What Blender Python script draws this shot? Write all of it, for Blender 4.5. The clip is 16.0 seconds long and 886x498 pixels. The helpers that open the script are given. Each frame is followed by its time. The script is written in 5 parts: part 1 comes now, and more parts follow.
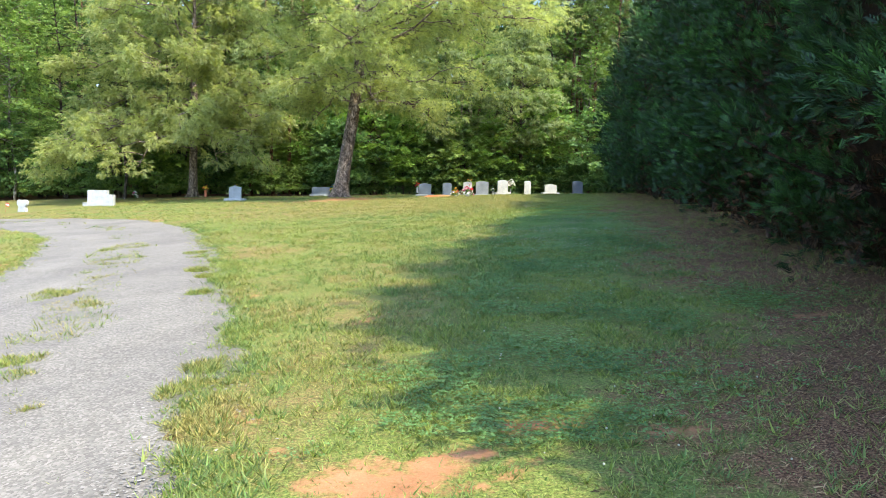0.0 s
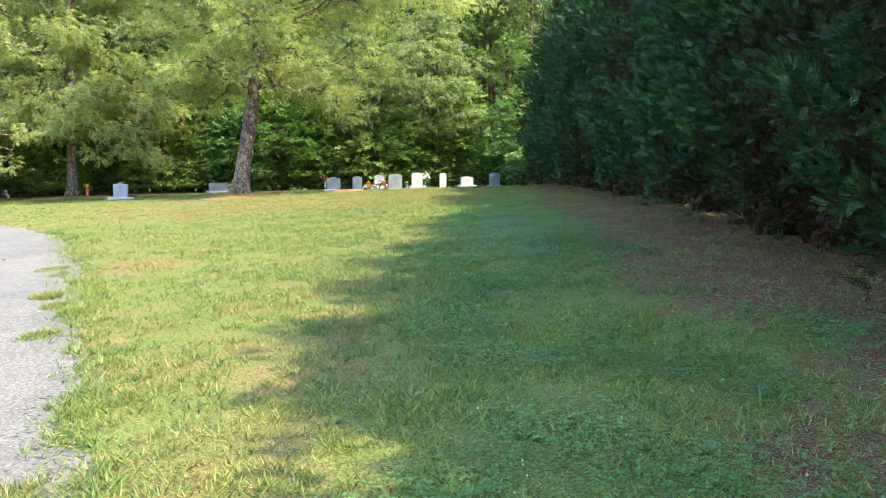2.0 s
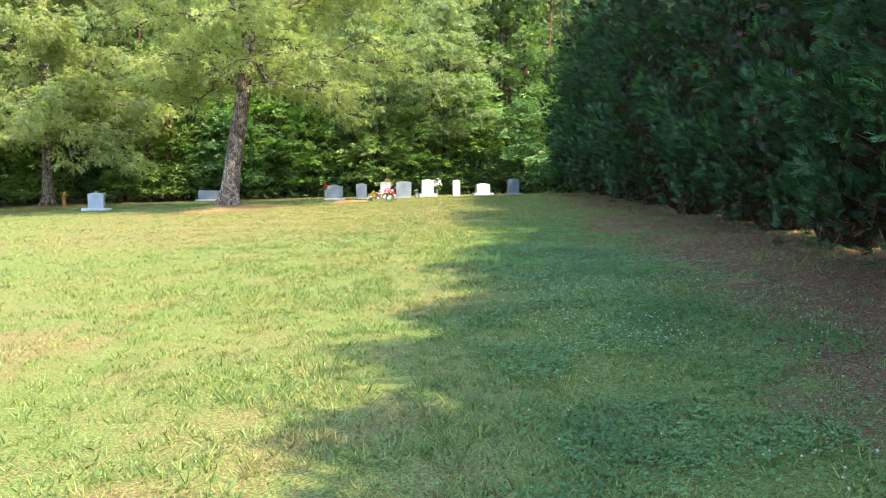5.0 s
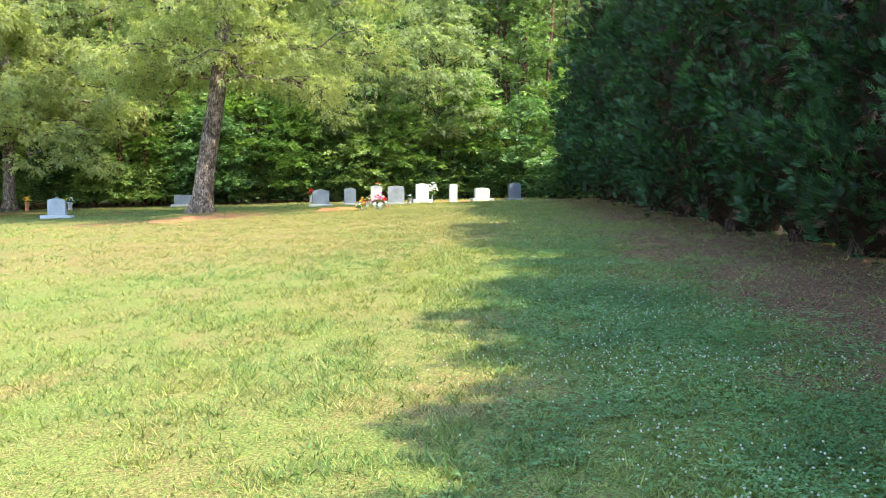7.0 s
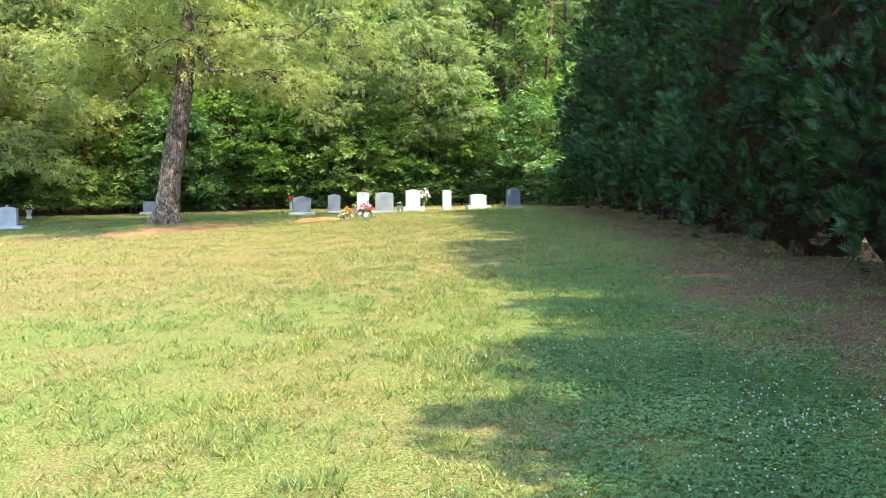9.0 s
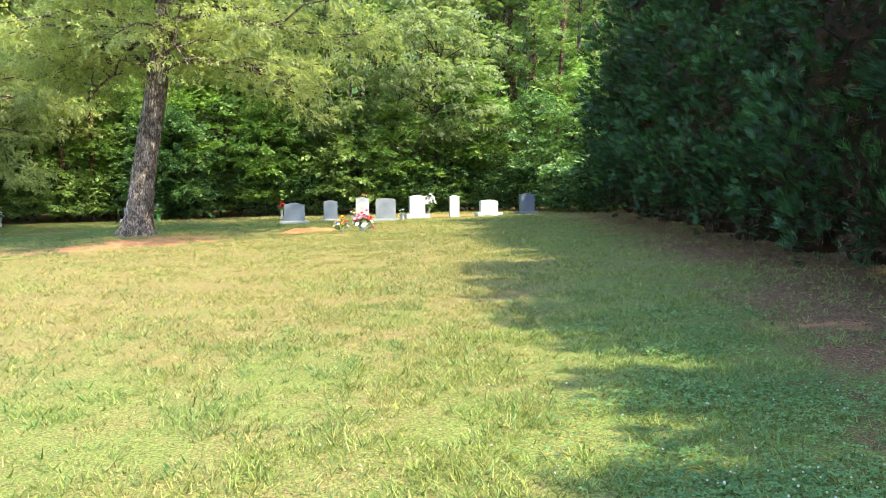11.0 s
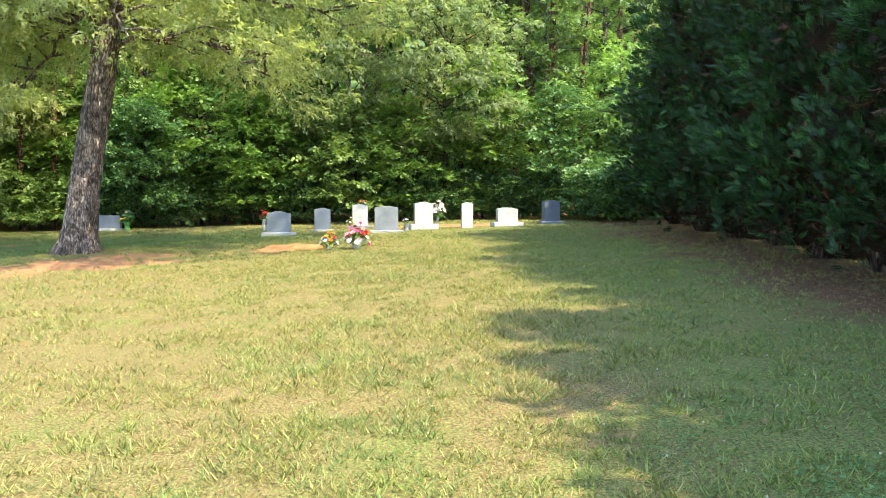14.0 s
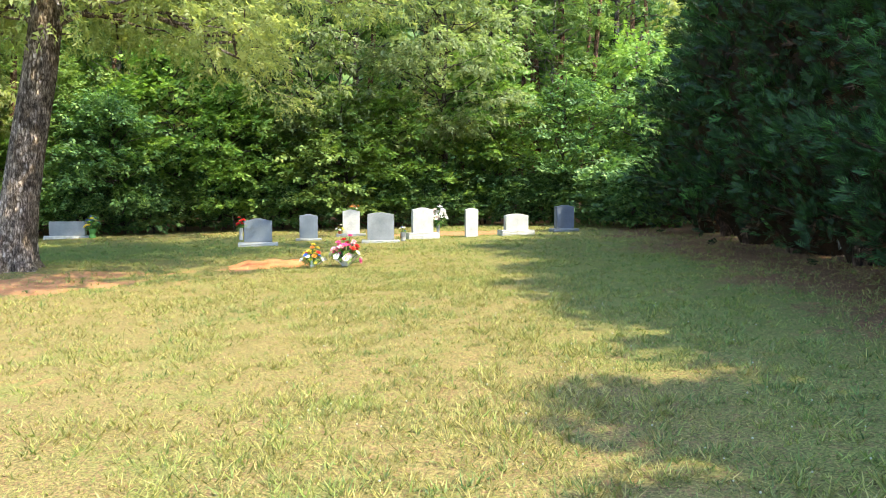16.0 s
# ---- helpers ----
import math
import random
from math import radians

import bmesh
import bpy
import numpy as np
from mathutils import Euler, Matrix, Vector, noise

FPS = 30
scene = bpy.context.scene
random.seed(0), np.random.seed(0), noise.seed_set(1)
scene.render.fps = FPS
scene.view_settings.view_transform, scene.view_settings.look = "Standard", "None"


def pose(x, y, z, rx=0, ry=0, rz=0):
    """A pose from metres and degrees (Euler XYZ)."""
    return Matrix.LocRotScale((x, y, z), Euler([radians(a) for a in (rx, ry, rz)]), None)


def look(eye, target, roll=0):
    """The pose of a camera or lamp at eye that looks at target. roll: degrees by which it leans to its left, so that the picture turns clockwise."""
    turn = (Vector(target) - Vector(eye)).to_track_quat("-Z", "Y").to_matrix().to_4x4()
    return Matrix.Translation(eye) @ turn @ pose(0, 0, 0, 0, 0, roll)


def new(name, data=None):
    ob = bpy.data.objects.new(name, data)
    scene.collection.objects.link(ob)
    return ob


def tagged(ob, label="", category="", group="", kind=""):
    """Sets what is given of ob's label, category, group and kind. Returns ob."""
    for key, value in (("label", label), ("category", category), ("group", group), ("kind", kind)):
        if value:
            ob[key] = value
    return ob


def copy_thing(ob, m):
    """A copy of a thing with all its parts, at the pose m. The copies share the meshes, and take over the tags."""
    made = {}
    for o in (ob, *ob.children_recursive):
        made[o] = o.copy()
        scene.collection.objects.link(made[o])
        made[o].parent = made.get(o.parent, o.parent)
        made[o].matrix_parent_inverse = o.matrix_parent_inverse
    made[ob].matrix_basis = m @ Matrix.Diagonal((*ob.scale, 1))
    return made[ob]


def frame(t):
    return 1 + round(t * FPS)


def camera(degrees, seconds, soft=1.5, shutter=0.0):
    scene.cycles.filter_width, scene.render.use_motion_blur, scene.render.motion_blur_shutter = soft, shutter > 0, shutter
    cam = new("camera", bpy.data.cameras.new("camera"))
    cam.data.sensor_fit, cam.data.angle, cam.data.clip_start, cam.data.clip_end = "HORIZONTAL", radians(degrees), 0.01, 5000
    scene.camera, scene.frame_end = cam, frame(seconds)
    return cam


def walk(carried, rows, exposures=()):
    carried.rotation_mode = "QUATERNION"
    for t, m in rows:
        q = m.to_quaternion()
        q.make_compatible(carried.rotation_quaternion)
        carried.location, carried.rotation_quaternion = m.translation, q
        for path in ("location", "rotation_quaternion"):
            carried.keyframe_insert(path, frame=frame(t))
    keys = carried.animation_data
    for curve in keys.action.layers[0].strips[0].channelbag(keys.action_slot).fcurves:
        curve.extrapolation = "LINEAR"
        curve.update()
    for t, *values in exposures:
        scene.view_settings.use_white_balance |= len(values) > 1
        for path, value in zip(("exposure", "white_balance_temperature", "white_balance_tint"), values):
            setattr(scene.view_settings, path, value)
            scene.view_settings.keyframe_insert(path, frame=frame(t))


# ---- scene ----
cam = camera(59.6, 16.0, soft=0.5)
METRES, EYE, TILT, LEAN, TURN = 21.0, 1.25, -3.5, -1.2, 0.0
ROWS = [
    (0.0, 0.0, 0.0, 0.0, 0.0, 0.0, -0.0),
    (0.5, -0.0054, 0.0285, 0.003, -3.27, -0.27, 0.4),
    (1.0, -0.0095, 0.058, 0.0049, -5.78, -0.56, 1.05),
    (1.5, -0.0117, 0.0872, 0.0073, -6.64, -0.62, 1.23),
    (2.0, -0.0149, 0.1161, 0.0096, -6.99, -0.58, 1.37),
    (2.5, -0.0168, 0.1457, 0.0115, -6.58, -0.56, 1.4),
    (3.0, -0.0172, 0.1766, 0.0158, -6.19, -0.55, 1.34),
    (3.5, -0.0173, 0.2059, 0.021, -6.44, -0.55, 1.41),
    (4.0, -0.0157, 0.237, 0.0268, -6.53, -0.49, 1.42),
    (6.5, -0.0012, 0.3998, 0.0532, -6.93, -0.53, 1.53),
    (7.0, 0.0002, 0.4322, 0.0571, -7.14, -0.52, 1.49),
    (7.5, 0.0022, 0.4631, 0.0603, -7.33, -0.49, 1.5),
    (8.0, 0.0044, 0.4942, 0.0639, -7.52, -0.47, 1.54),
    (8.5, 0.0077, 0.5252, 0.0691, -7.72, -0.4, 1.53),
    (9.0, 0.0097, 0.5567, 0.0741, -7.95, -0.4, 1.57),
    (11.5, 0.0248, 0.7165, 0.0917, -7.57, -0.21, 1.62),
    (12.0, 0.028, 0.7473, 0.0948, -7.42, -0.2, 1.57),
    (12.5, 0.0314, 0.7768, 0.0975, -7.28, -0.16, 1.57),
    (13.0, 0.0345, 0.807, 0.1006, -7.24, -0.13, 1.52),
    (13.5, 0.0363, 0.8365, 0.1038, -7.33, -0.1, 1.49),
    (14.0, 0.039, 0.8674, 0.1078, -7.31, -0.08, 1.49),
    (14.5, 0.0404, 0.8978, 0.1111, -7.41, -0.07, 1.5),
    (15.0, 0.043, 0.9286, 0.1149, -7.45, -0.07, 1.52),
    (15.5, 0.044, 0.9597, 0.1182, -7.63, -0.08, 1.47),
    (16.0, 0.0451, 0.9883, 0.1215, -7.78, -0.06, 1.5),
]
walk(cam, [(t, pose(0, 0, EYE, TILT, LEAN, TURN) @ pose(METRES * x, METRES * y, METRES * z, 90 + pitch, roll, yaw)) for t, x, y, z, yaw, pitch, roll in ROWS],
     exposures=[(0.0, 2.40), (1.0, 2.57), (2.0, 2.66), (4.0, 2.78), (7.0, 2.83), (12.0, 2.80), (16.0, 2.74)])

# ---- world, sun, exposure ----
SUN_EL, SUN_AZ = radians(54.0), math.atan2(0.72, -0.69)
world = bpy.data.worlds.new("sky")
scene.world = world
world.use_nodes = True
wn = world.node_tree
sky = wn.nodes.new("ShaderNodeTexSky")
sky.sky_type, sky.sun_disc = "NISHITA", False
sky.sun_elevation, sky.sun_rotation = SUN_EL, SUN_AZ
sky.ozone_density = 3.5
wn.nodes["Background"].inputs["Strength"].default_value = 0.15
wn.links.new(sky.outputs["Color"], wn.nodes["Background"].inputs["Color"])
sun = new("sun", bpy.data.lights.new("sun", "SUN"))
sun.data.energy, sun.data.angle, sun.data.color = 2.1, radians(0.55), (1.0, 0.90, 0.61)
to_sun = Vector((math.sin(SUN_AZ) * math.cos(SUN_EL), math.cos(SUN_AZ) * math.cos(SUN_EL), math.sin(SUN_EL)))
sun.matrix_world = look(to_sun * 60, (0, 0, 0))

rng = np.random.default_rng(7)


# ---- plan: the lie of the land, the road and the worn patches ----
def vnoise(x, y, s, seed=0):
    """Smooth value noise of cell size s, 0 to 1."""
    x, y = np.asarray(x, float) / s, np.asarray(y, float) / s
    ix, iy = np.floor(x).astype(np.int64), np.floor(y).astype(np.int64)
    fx, fy = x - ix, y - iy
    fx, fy = fx * fx * (3 - 2 * fx), fy * fy * (3 - 2 * fy)

    def h(a, b):
        n = (a * 374761393 + b * 668265263 + seed * 974711) & 0x7FFFFFFF
        n = ((n ^ (n >> 13)) * 1274126177) & 0x7FFFFFFF
        return ((n ^ (n >> 16)) & 0xFFFF) / 65535.0
    top = h(ix, iy) * (1 - fx) + h(ix + 1, iy) * fx
    low = h(ix, iy + 1) * (1 - fx) + h(ix + 1, iy + 1) * fx
    return top * (1 - fy) + low * fy


def step(a, b, v):
    k = np.clip((v - a) / (b - a), 0, 1)
    return k * k * (3 - 2 * k)


OAK, OAK2 = (-4.65, 35.2), (-14.6, 45.2)


def ground_z(x, y):
    x, y = np.asarray(x, float), np.asarray(y, float)
    u, v = np.clip(x, -36, 24) / 20, np.clip(y, -14, 58) / 40
    z = (-0.4107 + 1.5823 * u + 3.1738 * v - 0.3371 * u * u - 0.7005 * u * v - 1.2122 * v * v
         + 0.0401 * u ** 3 + 0.1654 * u * u * v - 0.1826 * u * v * v + 0.0553 * v ** 3)
    for ox, oy in (OAK, OAK2):
        z = z + 0.10 * np.exp(-((x - ox) ** 2 + (y - oy) ** 2) / 2.0)
    return z - 0.07 * step(35.0, 40.0, y) + 0.03 * (vnoise(x, y, 2.3, 5) - 0.5)


def gz(x, y):
    return float(ground_z(x, y))


ROAD = [(-2.7, -16.0), (-2.6, -4.0), (-2.85, 2.5), (-3.5, 6.6), (-4.6, 10.2), (-5.9, 14.0), (-7.9, 18.9), (-10.3, 22.4), (-13.8, 25.4), (-18.5, 27.6), (-26.0, 28.5), (-40.0, 28.0)]
ROAD_W = 1.68


def smooth_line(pts, per=8):
    """A Catmull-Rom line through the points."""
    p = np.array([pts[0], *pts, pts[-1]], float)
    out = []
    for i in range(1, len(p) - 2):
        for k in range(per):
            s = k / per
            out.append(0.5 * (2 * p[i] + (p[i + 1] - p[i - 1]) * s + (2 * p[i - 1] - 5 * p[i] + 4 * p[i + 1] - p[i + 2]) * s * s
                              + (3 * p[i] - p[i - 1] - 3 * p[i + 1] + p[i + 2]) * s ** 3))
    return np.array(out + [p[-1]])


ROAD_LINE = smooth_line(ROAD)


def road_side(x, y):
    """Distance from the road's middle line."""
    x, y = np.asarray(x, float), np.asarray(y, float)
    best = np.full(x.shape, 1e9)
    for (ax, ay), (bx, by) in zip(ROAD_LINE[:-1], ROAD_LINE[1:]):
        dx, dy = bx - ax, by - ay
        k = np.clip(((x - ax) * dx + (y - ay) * dy) / (dx * dx + dy * dy), 0, 1)
        best = np.minimum(best, np.hypot(x - ax - k * dx, y - ay - k * dy))
    return best


def road_edge(x, y):
    """Half width of the gravel at a place: ragged."""
    return ROAD_W + 0.26 * (vnoise(x, y, 0.9, 11) - 0.5) + 0.22 * (vnoise(x, y, 0.3, 12) - 0.5)


# tufts that have taken root in the gravel: x, y, radius
ISLES = [(-4.37, 9.14, 0.30), (-5.0, 10.0, 0.28), (-4.78, 11.03, 0.34), (-5.56, 13.27, 0.42), (-6.35, 15.58, 0.45), (-3.62, 6.58, 0.20), (-3.38, 6.04, 0.20), (-2.81, 5.27, 0.10),
         (-1.87, 6.05, 0.14), (-1.82, 5.49, 0.20), (-1.62, 5.09, 0.26), (-1.5, 4.65, 0.24), (-4.19, 13.25, 0.22), (-3.31, 10.84, 0.14), (-2.97, 9.41, 0.15), (-3.64, 11.52, 0.13), (-3.06, 10.45, 0.13), (-4.48, 13.98, 0.2)]


def isle_mask(x, y):
    return spots(x, y, [(a, b, r, r * 1.3, 1.0) for a, b, r in ISLES], 15)


def gravel_mask(x, y):
    d = road_side(x, y)
    on = step(0.10, -0.10, d - road_edge(x, y))
    strip = step(0.46, 0.18, d + 0.25 * (vnoise(x, y, 0.5, 4) - 0.5)) * step(0.42, 0.58, vnoise(x, y, 1.6, 3))
    return on * (1 - 0.6 * strip) * (1 - 0.93 * isle_mask(x, y))


def hedge_face(y):
    return 2.35 + 0.06 * y + 0.0022 * y * y


# bare red earth: x, y, half length, half width, how bare
BARE = [(-2.0, 8.08, 0.09, 0.08, 0.9), (-1.76, 8.12, 0.07, 0.08, 0.9), (-0.24, 7.52, 0.14, 0.09, 0.6), (-0.85, 7.37, 0.12, 0.09, 0.7), (1.99, 7.3, 0.09, 0.05, 0.9), (3.29, 6.77, 0.2, 0.1, 0.7), (0.05, 3.95, 0.55, 0.26, 0.8), (-0.56, 3.9, 0.2, 0.16, 0.7),
        (-0.08, 3.75, 0.45, 0.4, 0.78), (0.6, 4.4, 0.3, 0.1, 0.7), (1.25, 4.15, 0.25, 0.12, 0.7), (-0.9, 4.2, 0.35, 0.2, 0.5), (-4.2, 33.3, 2.3, 0.8, 0.85), (-6.4, 32.5, 2.6, 0.7, 0.6),
        (-3.0, 34.3, 1.3, 0.5, 0.7), (-0.35, 34.3, 0.75, 0.32, 0.8), (4.0, 42.4, 2.0, 0.9, 1.0), (-1.5, 6.9, 0.07, 0.1, 0.55), (-1.6, 8.3, 0.14, 0.1, 0.5), (-0.6, 9.4, 0.25, 0.2, 0.45),
        (-0.55, 7.6, 0.14, 0.12, 0.5), (2.6, 8.4, 0.14, 0.08, 0.6), (3.7, 14.0, 0.35, 0.2, 0.6), (4.6, 20.6, 0.4, 0.2, 0.7), (-8.5, 40.5, 1.2, 0.4, 0.6), (-13.9, 43.8, 2.0, 0.5, 0.7)]
STRAW = [(-3.1, 13.6, 0.75, 0.8, 0.9), (-2.4, 15.2, 0.5, 0.4, 0.5), (0.7, 13.9, 0.7, 0.5, 0.6), (1.5, 16.0, 0.5, 0.4, 0.7), (-1.3, 10.0, 0.4, 0.3, 0.6), (-1.4, 4.9, 0.3, 0.5, 0.9), (2.0, 26.0, 0.8, 0.5, 0.6),
         (3.7, 26.1, 0.35, 0.3, 0.5), (0.8, 21.5, 0.5, 0.4, 0.5), (2.3, 23.2, 0.7, 0.4, 0.6)]


def spots(x, y, rows, seed):
    m = np.zeros(np.shape(x))
    wob = 0.8 * (vnoise(x, y, 0.35, seed) - 0.5) + 0.5 * (vnoise(x, y, 1.0, seed + 1) - 0.5) + 0.7 * (vnoise(x, y, 0.12, seed + 2) - 0.5)
    for ax, ay, rx, ry, k in rows:
        r = np.hypot((x - ax) / rx, (y - ay) / ry) + wob
        m = np.maximum(m, k * step(1.25, 0.6, r))
    return m


def bare_mask(x, y):
    m = spots(x, y, BARE, 21)
    fleck = step(0.80, 0.92, 0.6 * vnoise(x, y, 0.45, 31) + 0.4 * vnoise(x, y, 0.17, 32) + 0.09 * step(16, 26, y))
    edge = step(0.5, 0.1, np.abs(road_side(x, y) - ROAD_W - 0.15)) * step(0.55, 0.75, vnoise(x, y, 0.6, 33))
    return np.maximum(m, np.maximum(0.35 * fleck, 0.45 * edge))


def litter_mask(x, y):
    face = hedge_face(np.clip(y, -15, 45))
    s = np.where(x > face + 2.2, 2 * face + 4.4 - x, x) - face + 0.25 + 0.34 * np.clip(7.5 - y, 0, 6) + 1.5 * (vnoise(x, y, 1.5, 41) - 0.5) + 0.7 * (vnoise(x, y, 0.4, 42) - 0.5)
    woods = step(47.0, 49.3, y + 1.2 * (vnoise(x, y, 1.6, 43) - 0.5) + 0.10 * np.clip(-x - 8, 0, 30) * -1.0)
    s = s + 0.9 * (vnoise(x, y, 0.13, 44) - 0.5)
    return np.maximum((0.78 + 0.22 * step(0.4, 1.2, s)) * step(-1.0, 0.8, s) * step(-4.0, 0.0, y) * step(47.0, 43.0, y), woods)


def dry_mask(x, y):
    big = vnoise(x, y, 3.1, 51)
    mid = vnoise(x, y, 0.9, 52)
    fine = vnoise(x, y, 0.28, 53)
    far = 0.02 * step(6, 18, y) + 0.34 * step(19, 26, y) * step(-9, -3, x)
    # less dry inside the hedge's shadow, whose green cast is put into the colour
    hedge_shade = step(-0.2, 1.6, x - 0.17 * y + 2.0) * (1 - 0.35 * step(18, 25, y)) * step(40, 32, y)
    # oak and far hedge shade on the lawn, put into the colour as green
    shade_tone = 0.95 * np.exp(-((x + 5) / 7.0) ** 2 - ((y - 39.8) / 4.0) ** 2) + 0.4 * step(2.3, 4.5, x) * step(25, 29, y)
    return np.clip((1 - 0.35 * step(11, 14, y) * step(23, 19, y)) * (1 - shade_tone) * step(0.20, 0.92, 0.16 * big + 0.30 * mid + 0.54 * fine + far) * (1 - 0.9 * hedge_shade) + spots(x, y, STRAW, 61) * (1 - 0.5 * hedge_shade), 0, 1)


# ---- materials ----
def nodes_of(name, rough=0.85, metal=0.0, spec=0.3):
    mat = bpy.data.materials.new(name)
    mat.use_nodes = True
    nt = mat.node_tree
    b = nt.nodes["Principled BSDF"]
    b.inputs["Roughness"].default_value = rough
    b.inputs["Metallic"].default_value = metal
    b.inputs["Specular IOR Level"].default_value = spec
    return mat, nt, b


def tex(nt, scale, detail=6.0, rough=0.6, kind="ShaderNodeTexNoise", space="Object"):
    co = nt.nodes.new("ShaderNodeTexCoord")
    n = nt.nodes.new(kind)
    n.inputs["Scale"].default_value = scale
    if kind == "ShaderNodeTexNoise":
        n.inputs["Detail"].default_value = detail
        n.inputs["Roughness"].default_value = rough
    nt.links.new(co.outputs[space], n.inputs["Vector"])
    return n


def ramp(nt, source, stops):
    r = nt.nodes.new("ShaderNodeValToRGB")
    while len(r.color_ramp.elements) < len(stops):
        r.color_ramp.elements.new(0.5)
    for e, (p, c) in zip(r.color_ramp.elements, stops):
        e.position, e.color = p, (*c, 1) if len(c) == 3 else c
    nt.links.new(source, r.inputs["Fac"])
    return r


def blend(nt, fac, a, b, how="MIX"):
    m = nt.nodes.new("ShaderNodeMix")
    m.data_type, m.blend_type = "RGBA", how
    for key, v in ((0, fac), (6, a), (7, b)):
        if isinstance(v, (int, float)):
            m.inputs[key].default_value = v
        elif isinstance(v, tuple):
            m.inputs[key].default_value = (*v, 1)
        else:
            nt.links.new(v, m.inputs[key])
    return m.outputs[2]


def relief(nt, b, source, strength, dist):
    n = nt.nodes.new("ShaderNodeBump")
    n.inputs["Strength"].default_value, n.inputs["Distance"].default_value = strength, dist
    nt.links.new(source, n.inputs["Height"])
    nt.links.new(n.outputs["Normal"], b.inputs["Normal"])


def attr(nt, name):
    a = nt.nodes.new("ShaderNodeAttribute")
    a.attribute_name = name
    return a


def mottled(name, stops, scale, fine=40.0, rough=0.85, bump=0.3, depth=0.01, spec=0.3):
    """A surface with stains at one scale and grain at a finer one."""
    mat, nt, b = nodes_of(name, rough, 0.0, spec)
    big, small = tex(nt, scale), tex(nt, fine)
    r = ramp(nt, big.outputs["Fac"], stops)
    g = ramp(nt, small.outputs["Fac"], [(0.3, (0.72, 0.72, 0.72)), (0.7, (1.15, 1.15, 1.15))])
    nt.links.new(blend(nt, 1.0, r.outputs["Color"], g.outputs["Color"], "MULTIPLY"), b.inputs["Base Color"])
    relief(nt, b, small.outputs["Fac"], bump, depth)
    return mat


def leafy(name, dark, mid, pale, through_light=0.35, gloss=0.35, jitter=0.5, age=""):
    """Leaf: a diffuse face, light coming through, a slight sheen; colour varies leaf by leaf and tree by tree."""
    mat, nt, b = nodes_of(name, 0.55, 0.0, gloss)
    geo = nt.nodes.new("ShaderNodeNewGeometry")
    n = tex(nt, 0.9, 3.0)
    add = nt.nodes.new("ShaderNodeMath")
    add.operation = "MULTIPLY_ADD"
    nt.links.new(geo.outputs["Random Per Island"], add.inputs[0])
    add.inputs[1].default_value = jitter
    shift = nt.nodes.new("ShaderNodeMath")
    shift.operation = "MULTIPLY_ADD"
    shift.inputs[1].default_value, shift.inputs[2].default_value = 1.3, -0.15 - jitter / 2
    nt.links.new(n.outputs["Fac"], shift.inputs[0])
    nt.links.new(shift.outputs[0], add.inputs[2])
    r = ramp(nt, add.outputs[0], [(0.1, dark), (0.5, mid), (0.95, pale)])
    info = nt.nodes.new("ShaderNodeObjectInfo")
    hsv = nt.nodes.new("ShaderNodeHueSaturation")
    m = nt.nodes.new("ShaderNodeMapRange")
    m.inputs["To Min"].default_value, m.inputs["To Max"].default_value = 0.92, 1.14
    nt.links.new(info.outputs["Random"], m.inputs["Value"])
    nt.links.new(m.outputs["Result"], hsv.inputs["Value"])
    tone = r.outputs["Color"]
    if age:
        # paler young tips, plus gap shade put into the colour towards the base
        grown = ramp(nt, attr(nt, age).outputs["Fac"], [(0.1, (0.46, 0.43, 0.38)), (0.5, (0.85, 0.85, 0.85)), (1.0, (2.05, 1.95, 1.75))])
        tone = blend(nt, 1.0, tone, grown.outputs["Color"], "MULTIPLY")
    nt.links.new(tone, hsv.inputs["Color"])
    nt.links.new(hsv.outputs["Color"], b.inputs["Base Color"])
    t = nt.nodes.new("ShaderNodeBsdfTranslucent")
    bright = blend(nt, 1.0, hsv.outputs["Color"], (1.35, 1.4, 0.72), "MULTIPLY")
    nt.links.new(bright, t.inputs["Color"])
    mx = nt.nodes.new("ShaderNodeMixShader")
    mx.inputs["Fac"].default_value = through_light
    nt.links.new(b.outputs["BSDF"], mx.inputs[1])
    nt.links.new(t.outputs["BSDF"], mx.inputs[2])
    nt.links.new(mx.outputs["Shader"], nt.nodes["Material Output"].inputs["Surface"])
    return mat


def ragged(nt, name, noise, spread, gain):
    """A painted mask whose soft edge is broken up by a noise."""
    a = nt.nodes.new("ShaderNodeMath")
    a.operation, a.inputs[1].default_value, a.inputs[2].default_value = "MULTIPLY_ADD", spread, -spread / 2
    nt.links.new(noise, a.inputs[0])
    b = nt.nodes.new("ShaderNodeMath")
    b.operation = "ADD"
    nt.links.new(a.outputs[0], b.inputs[0])
    nt.links.new(attr(nt, name).outputs["Fac"], b.inputs[1])
    m = nt.nodes.new("ShaderNodeMapRange")
    m.inputs["From Min"].default_value, m.inputs["From Max"].default_value = 0.5 - 0.5 / gain, 0.5 + 0.5 / gain
    nt.links.new(b.outputs[0], m.inputs["Value"])
    return m.outputs["Result"]


